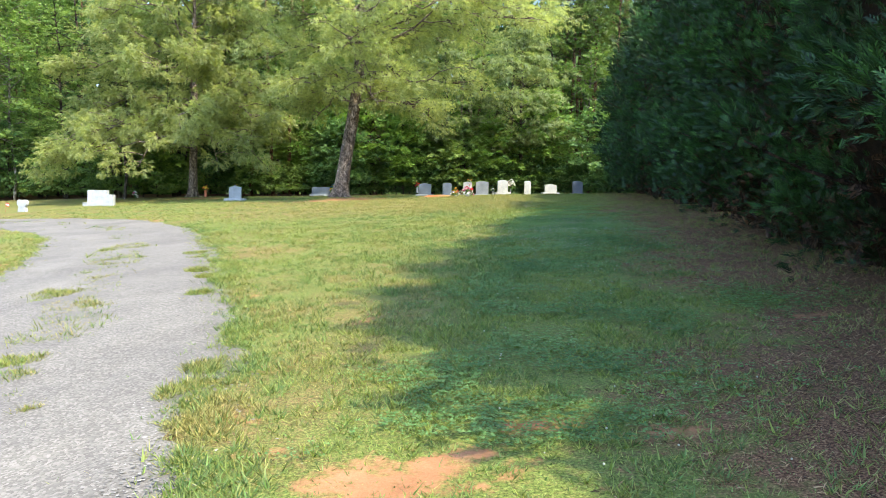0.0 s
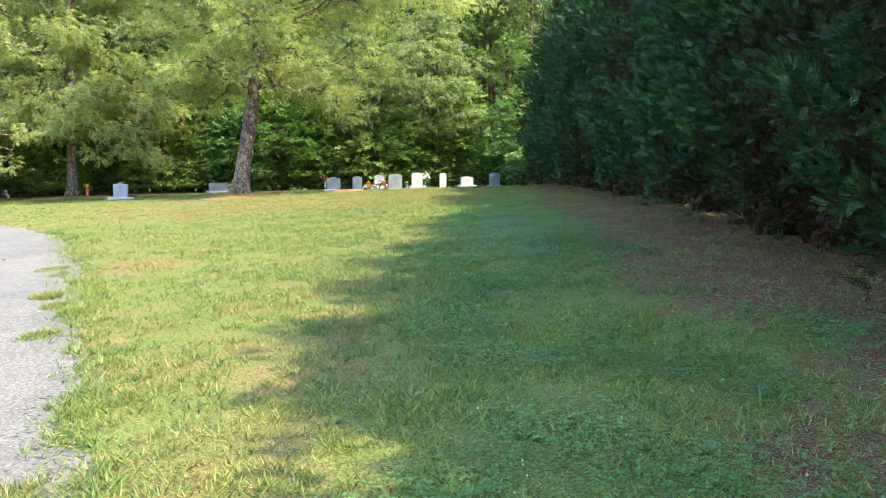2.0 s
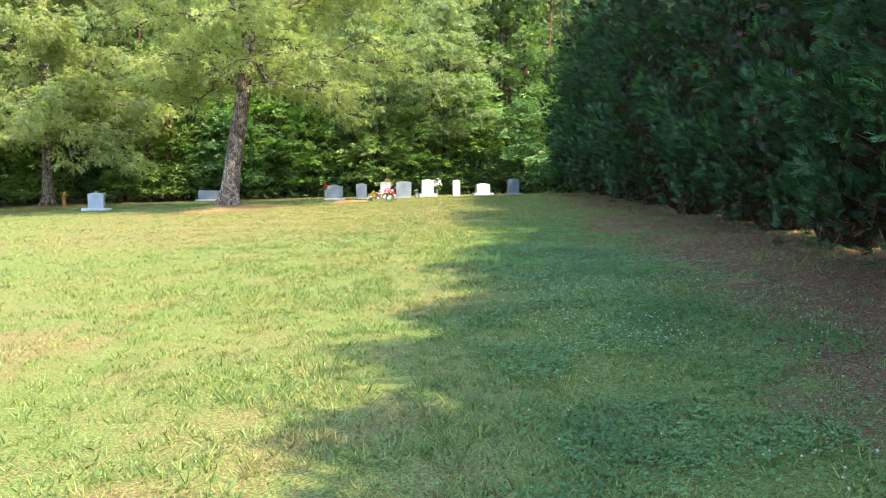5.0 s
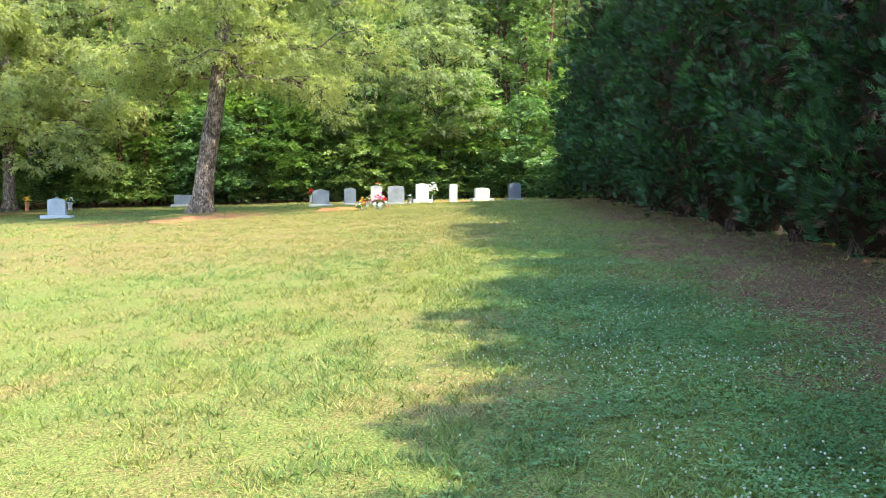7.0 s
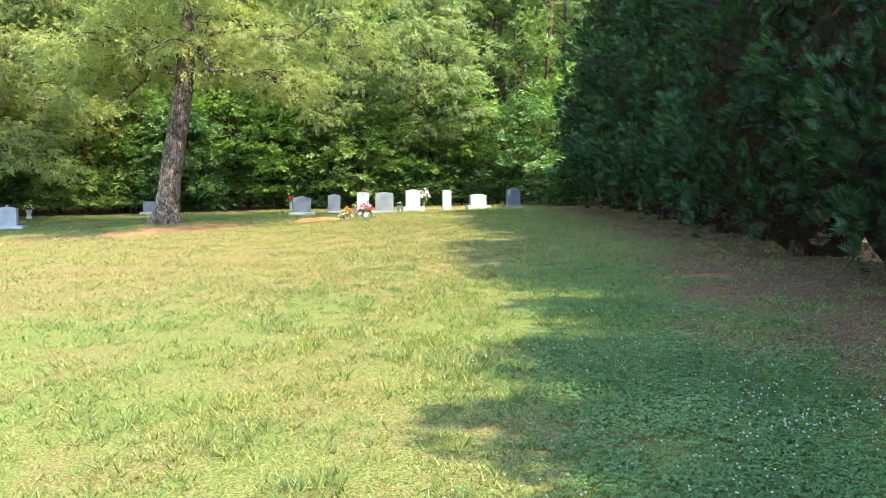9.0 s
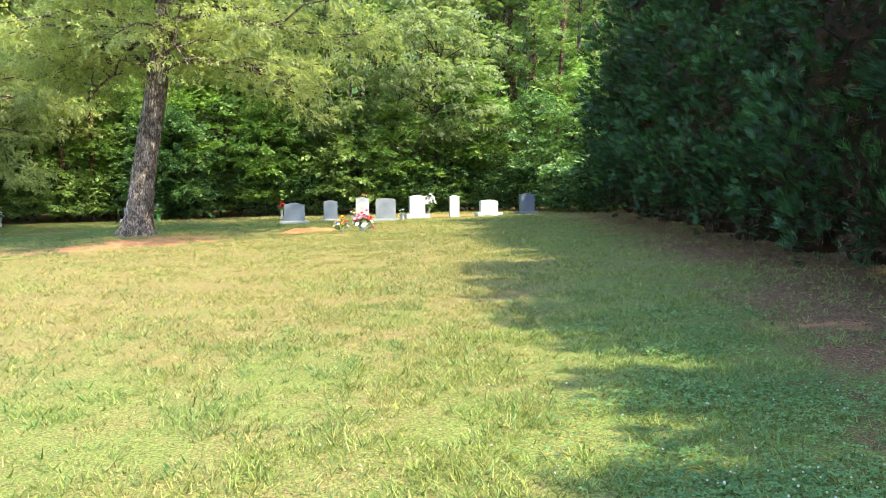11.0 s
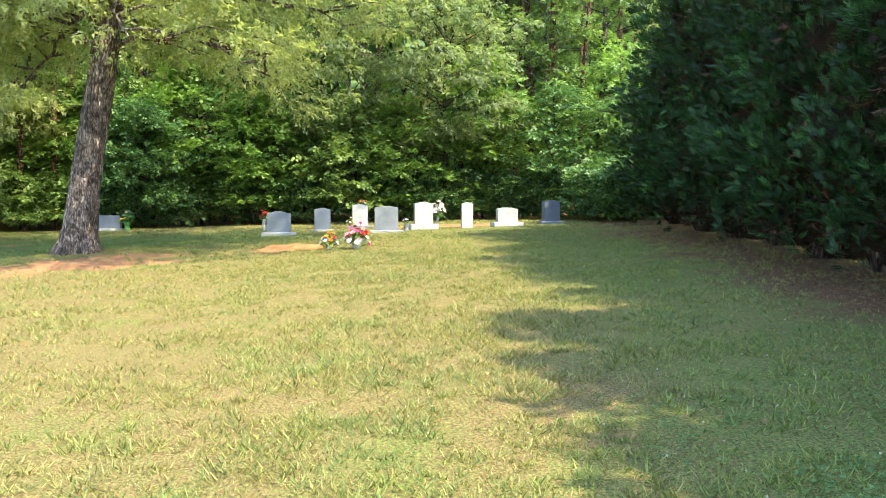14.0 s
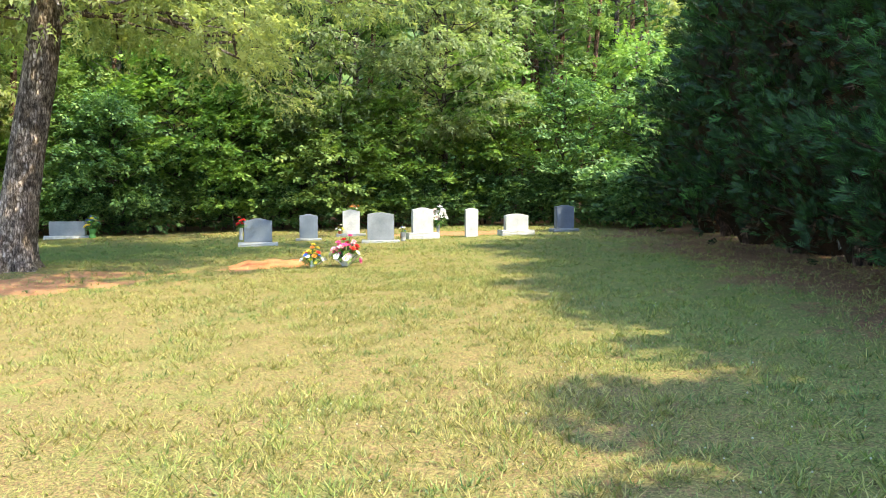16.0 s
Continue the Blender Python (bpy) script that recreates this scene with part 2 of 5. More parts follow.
def make_ground_mat():
    mat, nt, b = nodes_of("lawn_soil", 0.95, 0.0, 0.1)
    fine, mid, needle = tex(nt, 55.0, 8.0, 0.75), tex(nt, 3.2, 6.0), tex(nt, 70.0, 4.0)
    green = ramp(nt, fine.outputs["Fac"], [(0.37, (0.036, 0.047, 0.015)), (0.52, (0.118, 0.152, 0.036)), (0.66, (0.24, 0.282, 0.078))])
    straw = ramp(nt, fine.outputs["Fac"], [(0.37, (0.046, 0.039, 0.016)), (0.52, (0.165, 0.138, 0.052)), (0.66, (0.30, 0.248, 0.10))])
    earth = ramp(nt, blend(nt, 0.45, mid.outputs["Fac"], fine.outputs["Fac"]), [(0.28, (0.17, 0.078, 0.038)), (0.52, (0.32, 0.157, 0.081)), (0.78, (0.44, 0.252, 0.14))])
    duff = ramp(nt, needle.outputs["Fac"], [(0.34, (0.03, 0.015, 0.009)), (0.5, (0.13, 0.066, 0.036)), (0.68, (0.34, 0.20, 0.11))])
    patch = tex(nt, 9.0, 7.0, 0.7)
    lawn = blend(nt, ragged(nt, "dry", patch.outputs["Fac"], 1.1, 1.1), green.outputs["Color"], straw.outputs["Color"])
    crumb = tex(nt, 26.0, 5.0, 0.7)
    worn = ramp(nt, crumb.outputs["Fac"], [(0.50, (0.0, 0.0, 0.0)), (0.60, (0.85, 0.85, 0.85))])
    thatch = ramp(nt, fine.outputs["Fac"], [(0.36, (0.045, 0.026, 0.015)), (0.52, (0.19, 0.112, 0.06)), (0.68, (0.35, 0.225, 0.125))])
    amount = nt.nodes.new("ShaderNodeMath")
    amount.operation, amount.inputs[1].default_value, amount.inputs[2].default_value = "MULTIPLY_ADD", 0.7, 0.36
    nt.links.new(attr(nt, "dry").outputs["Fac"], amount.inputs[0])
    share = nt.nodes.new("ShaderNodeMath")
    share.operation = "MULTIPLY"
    nt.links.new(amount.outputs[0], share.inputs[0])
    nt.links.new(worn.outputs["Color"], share.inputs[1])
    lawn = blend(nt, share.outputs[0], lawn, thatch.outputs["Color"])
    litter = blend(nt, ragged(nt, "litter", patch.outputs["Fac"], 1.8, 1.8), lawn, duff.outputs["Color"])
    nt.links.new(blend(nt, ragged(nt, "bare", patch.outputs["Fac"], 2.0, 2.2), litter, earth.outputs["Color"]), b.inputs["Base Color"])
    relief(nt, b, fine.outputs["Fac"], 0.5, 0.015)
    return mat


def make_grass_mat():
    mat, nt, b = nodes_of("grass_blades", 0.5, 0.0, 0.32)
    geo = nt.nodes.new("ShaderNodeNewGeometry")
    a = attr(nt, "dry")
    lush = ramp(nt, geo.outputs["Random Per Island"], [(0.0, (0.086, 0.13, 0.024)), (0.5, (0.172, 0.228, 0.043)), (1.0, (0.282, 0.335, 0.077))])
    old = ramp(nt, geo.outputs["Random Per Island"], [(0.0, (0.10, 0.09, 0.027)), (0.5, (0.255, 0.217, 0.072)), (1.0, (0.44, 0.36, 0.14))])
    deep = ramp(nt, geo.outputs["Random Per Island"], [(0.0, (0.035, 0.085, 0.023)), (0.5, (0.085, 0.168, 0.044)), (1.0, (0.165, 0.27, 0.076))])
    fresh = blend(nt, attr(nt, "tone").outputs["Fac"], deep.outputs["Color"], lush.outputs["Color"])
    col = blend(nt, a.outputs["Fac"], fresh, old.outputs["Color"])
    nt.links.new(col, b.inputs["Base Color"])
    t = nt.nodes.new("ShaderNodeBsdfTranslucent")
    nt.links.new(blend(nt, 1.0, col, (1.3, 1.3, 0.7), "MULTIPLY"), t.inputs["Color"])
    mx = nt.nodes.new("ShaderNodeMixShader")
    mx.inputs["Fac"].default_value = 0.24
    nt.links.new(b.outputs["BSDF"], mx.inputs[1])
    nt.links.new(t.outputs["BSDF"], mx.inputs[2])
    nt.links.new(mx.outputs["Shader"], nt.nodes["Material Output"].inputs["Surface"])
    return mat


def make_gravel_mat():
    mat, nt, b = nodes_of("crushed_stone", 0.9, 0.0, 0.2)
    v, n = tex(nt, 58.0, kind="ShaderNodeTexVoronoi"), tex(nt, 0.8, 5.0)
    stone = ramp(nt, v.outputs["Color"], [(0.1, (0.115, 0.108, 0.100)), (0.5, (0.155, 0.147, 0.138)), (0.9, (0.225, 0.213, 0.20))])
    dust = ramp(nt, n.outputs["Fac"], [(0.35, (0.80, 0.78, 0.78)), (0.7, (1.1, 1.08, 1.05))])
    nt.links.new(blend(nt, 1.0, stone.outputs["Color"], dust.outputs["Color"], "MULTIPLY"), b.inputs["Base Color"])
    inv = nt.nodes.new("ShaderNodeMath")
    inv.operation, inv.inputs[0].default_value = "SUBTRACT", 1.0
    nt.links.new(v.outputs["Distance"], inv.inputs[1])
    relief(nt, b, inv.outputs[0], 0.5, 0.008)
    return mat


def make_pebble_mat():
    mat, nt, b = nodes_of("loose_stone", 0.9, 0.0, 0.25)
    geo = nt.nodes.new("ShaderNodeNewGeometry")
    r = ramp(nt, geo.outputs["Random Per Island"], [(0.0, (0.085, 0.08, 0.075)), (0.45, (0.145, 0.138, 0.13)), (0.85, (0.225, 0.214, 0.20)), (1.0, (0.36, 0.345, 0.325))])
    nt.links.new(r.outputs["Color"], b.inputs["Base Color"])
    return mat


def make_bark(name, dark, pale, scale):
    mat, nt, b = nodes_of(name, 0.95, 0.0, 0.15)
    co = nt.nodes.new("ShaderNodeTexCoord")
    mp = nt.nodes.new("ShaderNodeMapping")
    mp.inputs["Scale"].default_value = (scale, scale, scale * 0.3)
    nt.links.new(co.outputs["Object"], mp.inputs["Vector"])
    n = nt.nodes.new("ShaderNodeTexNoise")
    n.inputs["Scale"].default_value, n.inputs["Detail"].default_value, n.inputs["Roughness"].default_value = 1.0, 8.0, 0.7
    nt.links.new(mp.outputs["Vector"], n.inputs["Vector"])
    r = ramp(nt, n.outputs["Fac"], [(0.32, dark), (0.5, tuple((a + c) / 2 for a, c in zip(dark, pale))), (0.68, pale)])
    blotch = tex(nt, 5.0, 5.0)
    k = ramp(nt, blotch.outputs["Fac"], [(0.4, (0.42, 0.41, 0.40)), (0.6, (1.2, 1.2, 1.2))])
    v = nt.nodes.new("ShaderNodeTexVoronoi")
    v.feature = "DISTANCE_TO_EDGE"
    warp = nt.nodes.new("ShaderNodeVectorMath")
    warp.operation = "MULTIPLY_ADD"
    warp.inputs[1].default_value = (3.0, 3.0, 3.0)
    nt.links.new(n.outputs["Color"], warp.inputs[0])
    nt.links.new(mp.outputs["Vector"], warp.inputs[2])
    nt.links.new(warp.outputs[0], v.inputs["Vector"])
    v.inputs["Scale"].default_value = 0.95
    crack = ramp(nt, v.outputs["Distance"], [(0.0, (0.26, 0.23, 0.21)), (0.22, (1.0, 1.0, 1.0))])
    plates = blend(nt, 1.0, r.outputs["Color"], k.outputs["Color"], "MULTIPLY")
    nt.links.new(blend(nt, 1.0, plates, crack.outputs["Color"], "MULTIPLY"), b.inputs["Base Color"])
    relief(nt, b, crack.outputs["Color"], 0.9, 0.03)
    return mat


M_GROUND, M_GRASS, M_GRAVEL, M_PEBBLE = make_ground_mat(), make_grass_mat(), make_gravel_mat(), make_pebble_mat()
M_OAKBARK = make_bark("oak_bark", (0.095, 0.07, 0.054), (0.58, 0.465, 0.375), 22.0)
M_BARK = make_bark("grey_bark", (0.05, 0.04, 0.033), (0.27, 0.23, 0.19), 20.0)
M_PINEBARK = make_bark("pine_bark", (0.10, 0.05, 0.033), (0.42, 0.25, 0.17), 16.0)
M_PALEBARK = make_bark("pale_bark", (0.20, 0.18, 0.16), (0.58, 0.54, 0.48), 14.0)
M_CYPBARK = make_bark("cypress_bark", (0.05, 0.032, 0.024), (0.22, 0.14, 0.10), 18.0)
M_OAKLEAF = leafy("oak_leaf", (0.145, 0.175, 0.07), (0.285, 0.312, 0.14), (0.46, 0.48, 0.235), 0.63, 0.25, 0.34)
M_DROOPLEAF = leafy("willowy_oak_leaf", (0.085, 0.12, 0.058), (0.165, 0.205, 0.10), (0.28, 0.325, 0.17), 0.5, 0.25, 0.5)
M_LEAF = leafy("broad_leaf", (0.06, 0.11, 0.03), (0.14, 0.225, 0.06), (0.29, 0.37, 0.12), 0.4)
M_LEAFDARK = leafy("shade_leaf", (0.024, 0.06, 0.024), (0.082, 0.17, 0.058), (0.21, 0.32, 0.108), 0.4, 0.35, 0.7)
M_SHRUB = leafy("understory_leaf", (0.055, 0.115, 0.025), (0.13, 0.23, 0.05), (0.27, 0.38, 0.10), 0.4)
M_NEEDLE = leafy("pine_needle", (0.05, 0.085, 0.022), (0.11, 0.15, 0.04), (0.19, 0.22, 0.07), 0.2)
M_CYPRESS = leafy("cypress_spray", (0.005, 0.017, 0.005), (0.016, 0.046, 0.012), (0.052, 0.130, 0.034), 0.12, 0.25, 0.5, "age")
M_LITTER = leafy("dead_needles", (0.045, 0.024, 0.014), (0.165, 0.095, 0.05), (0.42, 0.28, 0.16), 0.1, 0.2, 1.2)
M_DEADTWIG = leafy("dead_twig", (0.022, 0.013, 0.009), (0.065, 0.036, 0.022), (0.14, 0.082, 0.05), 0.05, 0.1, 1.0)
# near-black brown: dead twigs and the shade between boughs in one colour
M_CYPSHADE = mottled("cypress_core_shade", [(0.3, (0.012, 0.009, 0.006)), (0.7, (0.045, 0.028, 0.017))], 5.0, 40.0, 0.95, 0.8, 0.05, 0.05)
# grey granite set darker, dappled shade on the stones put into its colour
M_GRANITE = mottled("grey_granite", [(0.3, (0.13, 0.145, 0.17)), (0.7, (0.23, 0.245, 0.27))], 3.0, 160.0, 0.45, 0.15, 0.002, 0.5)
M_PALEGRANITE = mottled("pale_granite", [(0.3, (0.22, 0.235, 0.25)), (0.7, (0.33, 0.345, 0.36))], 3.0, 160.0, 0.5, 0.15, 0.002, 0.4)
# grey granite again, darker and bluer with the shade painted in
M_SHADEGRANITE = mottled("shade_tinted_granite", [(0.3, (0.085, 0.105, 0.14)), (0.7, (0.135, 0.158, 0.20))], 3.0, 160.0, 0.4, 0.15, 0.002, 0.5)
M_MARBLE = mottled("white_marble", [(0.25, (0.29, 0.297, 0.31)), (0.6, (0.41, 0.417, 0.43))], 5.0, 60.0, 0.55, 0.1, 0.002, 0.4)
M_ROUGH = mottled("rock_faced_stone", [(0.3, (0.34, 0.34, 0.34)), (0.7, (0.52, 0.51, 0.50))], 6.0, 50.0, 0.9, 0.9, 0.02)


# ---- mesh helpers ----
def raw_mesh(name, verts, faces, mats, smooth=False, attrs=None):
    """A mesh from arrays; faces is an (n, k) array."""
    me = bpy.data.meshes.new(name)
    verts, faces = np.asarray(verts, np.float32), np.asarray(faces, np.int32)
    n, k = faces.shape
    me.vertices.add(len(verts))
    me.vertices.foreach_set("co", verts.ravel())
    me.loops.add(n * k)
    me.loops.foreach_set("vertex_index", faces.ravel())
    me.polygons.add(n)
    me.polygons.foreach_set("loop_start", np.arange(0, n * k, k, dtype=np.int32))
    if smooth:
        me.polygons.foreach_set("use_smooth", np.ones(n, bool))
    for key, values in (attrs or {}).items():
        a = me.attributes.new(key, "FLOAT", "POINT")
        a.data.foreach_set("value", np.asarray(values, np.float32))
    me.update(calc_edges=True)
    for m in mats if isinstance(mats, (list, tuple)) else [mats]:
        me.materials.append(m)
    return me


def part(name, shape, material, parent, label="", at=None):
    """Links a bmesh or a mesh as one object under a thing or a part."""
    if isinstance(shape, bmesh.types.BMesh):
        me = bpy.data.meshes.new(name)
        shape.to_mesh(me)
        shape.free()
        me.materials.append(material)
    else:
        me = shape
    ob = new(name, me)
    ob.parent = parent
    if at is not None:
        ob.matrix_basis = at
    return tagged(ob, label) if label else ob


def thing(name, x, y, label, category, group="", turn=0.0, sink=0.0):
    ob = new(name)
    ob.empty_display_size = 0.2
    ob.matrix_basis = pose(x, y, gz(x, y) - sink, 0, 0, turn)
    return tagged(ob, label, category, group)


def tube(points, radii, sides=8, wobble=0.0, seed=0):
    """Verts and quads of a tapered tube along a line."""
    r = np.random.default_rng(seed)
    pts = np.asarray(points, float)
    verts, faces = [], []
    ref = np.array([0.31, 0.93, 0.17])
    lump = 1 + wobble * (r.random((1, sides)) - 0.5)
    for i, p in enumerate(pts):
        d = pts[min(i + 1, len(pts) - 1)] - pts[max(i - 1, 0)]
        d = d / (np.linalg.norm(d) + 1e-9)
        a = np.cross(d, ref)
        a = a / (np.linalg.norm(a) + 1e-9)
        b = np.cross(d, a)
        for k in range(sides):
            t = 2 * math.pi * k / sides
            rad = radii[i] * lump[0, k] * (1 + 0.4 * wobble * (r.random() - 0.5))
            verts.append(p + rad * (a * math.cos(t) + b * math.sin(t)))
    for i in range(len(pts) - 1):
        for k in range(sides):
            faces.append((i * sides + k, i * sides + (k + 1) % sides, (i + 1) * sides + (k + 1) % sides, (i + 1) * sides + k))
    return np.array(verts), np.array(faces)


def join(pieces):
    vs, fs, n = [], [], 0
    for v, f in pieces:
        vs.append(v)
        fs.append(f + n)
        n += len(v)
    return np.concatenate(vs), np.concatenate(fs)


def unit(v):
    return v / (np.linalg.norm(v, axis=-1, keepdims=True) + 1e-9)


def scatter(template, faces, at, ahead, size, roll):
    """Copies of a small template: its x axis turned to 'ahead', rolled, scaled and joined as geometry."""
    at, ahead = np.asarray(at, float), unit(np.asarray(ahead, float))
    ref = np.where(np.abs(ahead[:, 2:3]) > 0.9, np.array([[1.0, 0, 0]]), np.array([[0, 0, 1.0]]))
    side = unit(np.cross(ref, ahead))
    up = np.cross(ahead, side)
    c, s = np.cos(roll)[:, None], np.sin(roll)[:, None]
    side, up = side * c + up * s, up * c - side * s
    t = template[None] * size[:, None, None]
    v = at[:, None] + t[..., 0:1] * ahead[:, None] + t[..., 1:2] * side[:, None] + t[..., 2:3] * up[:, None]
    f = faces[None] + (np.arange(len(at)) * len(template))[:, None, None]
    return v.reshape(-1, 3), f.reshape(-1, faces.shape[1])


def sprig(leaves, length, width, reach, droop, seed):
    """A tuft of pointed leaves round a short twig along x."""
    r = np.random.default_rng(seed)
    v, f = [], []
    for i in range(leaves):
        base = np.array([reach * i / leaves, 0, 0])
        ang = r.uniform(0, 2 * math.pi)
        d = unit(np.array([r.uniform(0.25, 1.0), math.cos(ang) * 0.9, math.sin(ang) * 0.55 - droop]))
        w = unit(np.cross(d, np.array([0.2 * r.normal(), 0.2 * r.normal(), 1.0])))
        ln, wd = length * r.uniform(0.75, 1.25), width * r.uniform(0.8, 1.2)
        tip = base + d * ln - np.array([0, 0, 0.15 * ln])
        n = len(v)
        v += [base + d * ln * 0.12 - w * wd * 0.32, base + d * ln * 0.4 + w * wd * 0.68, tip]
        f.append((n, n + 1, n + 2))
    return np.array(v), np.array(f)


OAK_SPRIG = sprig(13, 0.102, 0.046, 0.30, 0.3, 1)
OAK_SPRIG_FAR = sprig(8, 0.18, 0.075, 0.30, 0.3, 1)
FINE_SPRIG = sprig(8, 0.12, 0.055, 0.30, 0.25, 6)
BROAD_SPRIG = sprig(8, 0.115, 0.085, 0.30, 0.2, 7)
MAPLE_SPRIG = sprig(7, 0.14, 0.12, 0.34, 0.15, 8)
LEAF_SPRIG = sprig(9, 0.17, 0.115, 0.34, 0.2, 2)
SHRUB_SPRIG = sprig(8, 0.14, 0.10, 0.32, 0.25, 3)
NEEDLE_SPRIG = sprig(9, 0.24, 0.04, 0.22, -0.05, 4)


def cypress_spray(pairs, width):
    """A flat, feathery fan of scale-leaved twigs along x, arching over at the tip."""
    v, f = [], []

    def blade(p, q, w):
        p, q = np.array(p), np.array(q)
        d = unit(q - p)
        s = np.cross(d, np.array([0, 0, 1.0])) * w / 2
        n = len(v)
        m = p * 0.45 + q * 0.55
        v.extend([p - s * 0.9, m + s, q])
        f.append((n, n + 1, n + 2))

    def along(t):
        return np.array([t, 0.0, -0.20 * t * t])
    blade(along(0.0), along(1.0), width * 1.2)
    for i in range(pairs):
        t = 0.08 + 0.78 * i / pairs
        ln = 0.50 * (1 - 0.55 * t)
        for sgn in (-1, 1):
            t2 = t + (0.06 if sgn > 0 else 0.0)
            blade(along(t2), along(t2) + np.array([ln * 0.85, sgn * ln * 0.52, -0.10 * ln + 0.05 * (i % 2)]), width)
    return np.array(v), np.array(f)


CYPRESS_SPRAY, CYPRESS_SPRAY_FAR = cypress_spray(4, 0.11), cypress_spray(3, 0.17)


# ---- ground, road ----
def spread(lo, hi, fine, far_lo, far_hi, grow=1.28):
    a = list(np.arange(lo, hi + fine / 2, fine))
    s, left, right = fine, [], []
    p = lo
    while p > far_lo:
        s *= grow
        p -= s
        left.append(p)
    s, p = fine, a[-1]
    while p < far_hi:
        s *= grow
        p += s
        right.append(p)
    return np.array(left[::-1] + a + right)


def build_ground():
    gx, gy = spread(-13.0, 9.0, 0.2, -1500, 1500), spread(1.0, 47.0, 0.2, -1500, 1500)
    xx, yy = np.meshgrid(gx, gy)
    x, y = xx.ravel(), yy.ravel()
    v = np.stack([x, y, ground_z(x, y) - 0.04 * gravel_mask(x, y)], 1)
    i = np.arange(len(gx) * len(gy)).reshape(len(gy), len(gx))
    f = np.stack([i[:-1, :-1], i[:-1, 1:], i[1:, 1:], i[1:, :-1]], -1).reshape(-1, 4)
    me = raw_mesh("ground", v, f, M_GROUND, True, {"dry": dry_mask(x, y), "litter": litter_mask(x, y), "bare": bare_mask(x, y)})
    tagged(new("ground", me), "mown lawn with dry patches, red earth and needle litter", "ground", kind="structure")


def build_road():
    """Gravel bed: a ribbon along the middle line whose edge is ragged and lies a little lower than the turf."""
    line = smooth_line(ROAD, 34)
    d = np.gradient(line, axis=0)
    d = d / np.linalg.norm(d, axis=1, keepdims=True)
    side = np.stack([d[:, 1], -d[:, 0]], 1)
    cols = np.linspace(-1, 1, 27)
    base = line[:, None] + side[:, None] * (cols * ROAD_W)[None, :, None]
    w = road_edge(base[..., 0], base[..., 1])
    pts = line[:, None] + side[:, None] * cols[None, :, None] * w[..., None]
    x, y = pts[..., 0].ravel(), pts[..., 1].ravel()
    crown = np.tile(0.008 * (1 - np.abs(cols) ** 6) - 0.022 * np.abs(cols) ** 8, len(line))
    z = ground_z(x, y) + crown + 0.02 * (vnoise(x, y, 0.5, 8) - 0.5)
    i = np.arange(len(x)).reshape(len(line), len(cols))
    f = np.stack([i[:-1, :-1], i[:-1, 1:], i[1:, 1:], i[1:, :-1]], -1).reshape(-1, 4)
    me = raw_mesh("road", np.stack([x, y, z], 1), f, M_GRAVEL, True)
    tagged(new("road", me), "pale grey crushed-stone drive curving through the lawn", "gravel road", kind="structure")


def build_gravel():
    """Loose stones on the drive, denser where it is seen from close by."""
    r = np.random.default_rng(21)
    n = 56000
    y = 2.0 + 16.0 * r.random(n) ** 2.0
    x = np.interp(y, ROAD_LINE[:, 1][:60], ROAD_LINE[:, 0][:60]) + r.uniform(-2.4, 2.4, n) * (1 + 0.02 * y)
    ok = r.random(n) < gravel_mask(x, y) ** 1.3
    x, y = x[ok], y[ok]
    spill = r.random(900)
    sx = np.interp(2 + 14 * spill, ROAD_LINE[:, 1][:60], ROAD_LINE[:, 0][:60]) + 1.7 + r.exponential(0.13, 900)
    x, y = np.concatenate([x, sx]), np.concatenate([y, 2 + 14 * spill])
    n = len(x)
    cap = np.array([(1, 0, 0), (-0.2, 1, 0), (-1, 0, 0), (0.2, -1, 0), (0.1, 0.1, 0.8)], float)
    faces = np.array([(0, 1, 4), (1, 2, 4), (2, 3, 4), (3, 0, 4)])
    size = r.lognormal(math.log(0.0085), 0.35, n)
    t = cap[None] * size[:, None, None] * r.uniform(0.65, 1.25, (n, 5, 1)) * np.array([1, 1, 0.28])
    a = r.uniform(0, 6.28, n)
    c, s = np.cos(a)[:, None], np.sin(a)[:, None]
    v = np.stack([t[..., 0] * c - t[..., 1] * s, t[..., 0] * s + t[..., 1] * c, t[..., 2]], -1)
    v += np.stack([x, y, ground_z(x, y) + 0.005 * (1 - np.clip(road_side(x, y) / ROAD_W, 0, 1) ** 6) + 0.02 * (vnoise(x, y, 0.5, 8) - 0.5)], 1)[:, None]
    f = faces[None] + (np.arange(n) * 5)[:, None, None]
    me = raw_mesh("gravel", v.reshape(-1, 3), f.reshape(-1, 3), M_PEBBLE)
    tagged(new("gravel", me), "loose grey and white crushed stones on the drive", "gravel", kind="stuff")


build_ground()
build_road()
build_gravel()


# ---- trees ----
def bend(p, q, sag, r, n=7, wild=0.06):
    """A line from p to q that sags or lifts in its middle and wanders."""
    p, q = np.array(p, float), np.array(q, float)
    t = np.linspace(0, 1, n)[:, None]
    ln = np.linalg.norm(q - p)
    w = r.normal(0, wild * ln, (n, 3)) * np.sin(math.pi * t)
    return p + (q - p) * t + np.array([0, 0, sag * ln]) * np.sin(math.pi * t) + w


def clump(r, at, radii, count, out, droop=0.0):
    """Places and headings of the sprigs of one leafy clump."""
    d = unit(r.normal(0, 1, (count, 3)))
    rad = r.random(count)[:, None] ** 0.45
    p = at + d * rad * np.array(radii)
    h = unit(d * np.array([1, 1, 0.6]) + 0.6 * np.array(out) + np.array([0, 0, -droop]) + 0.35 * r.normal(0, 1, (count, 3)))
    return p, h


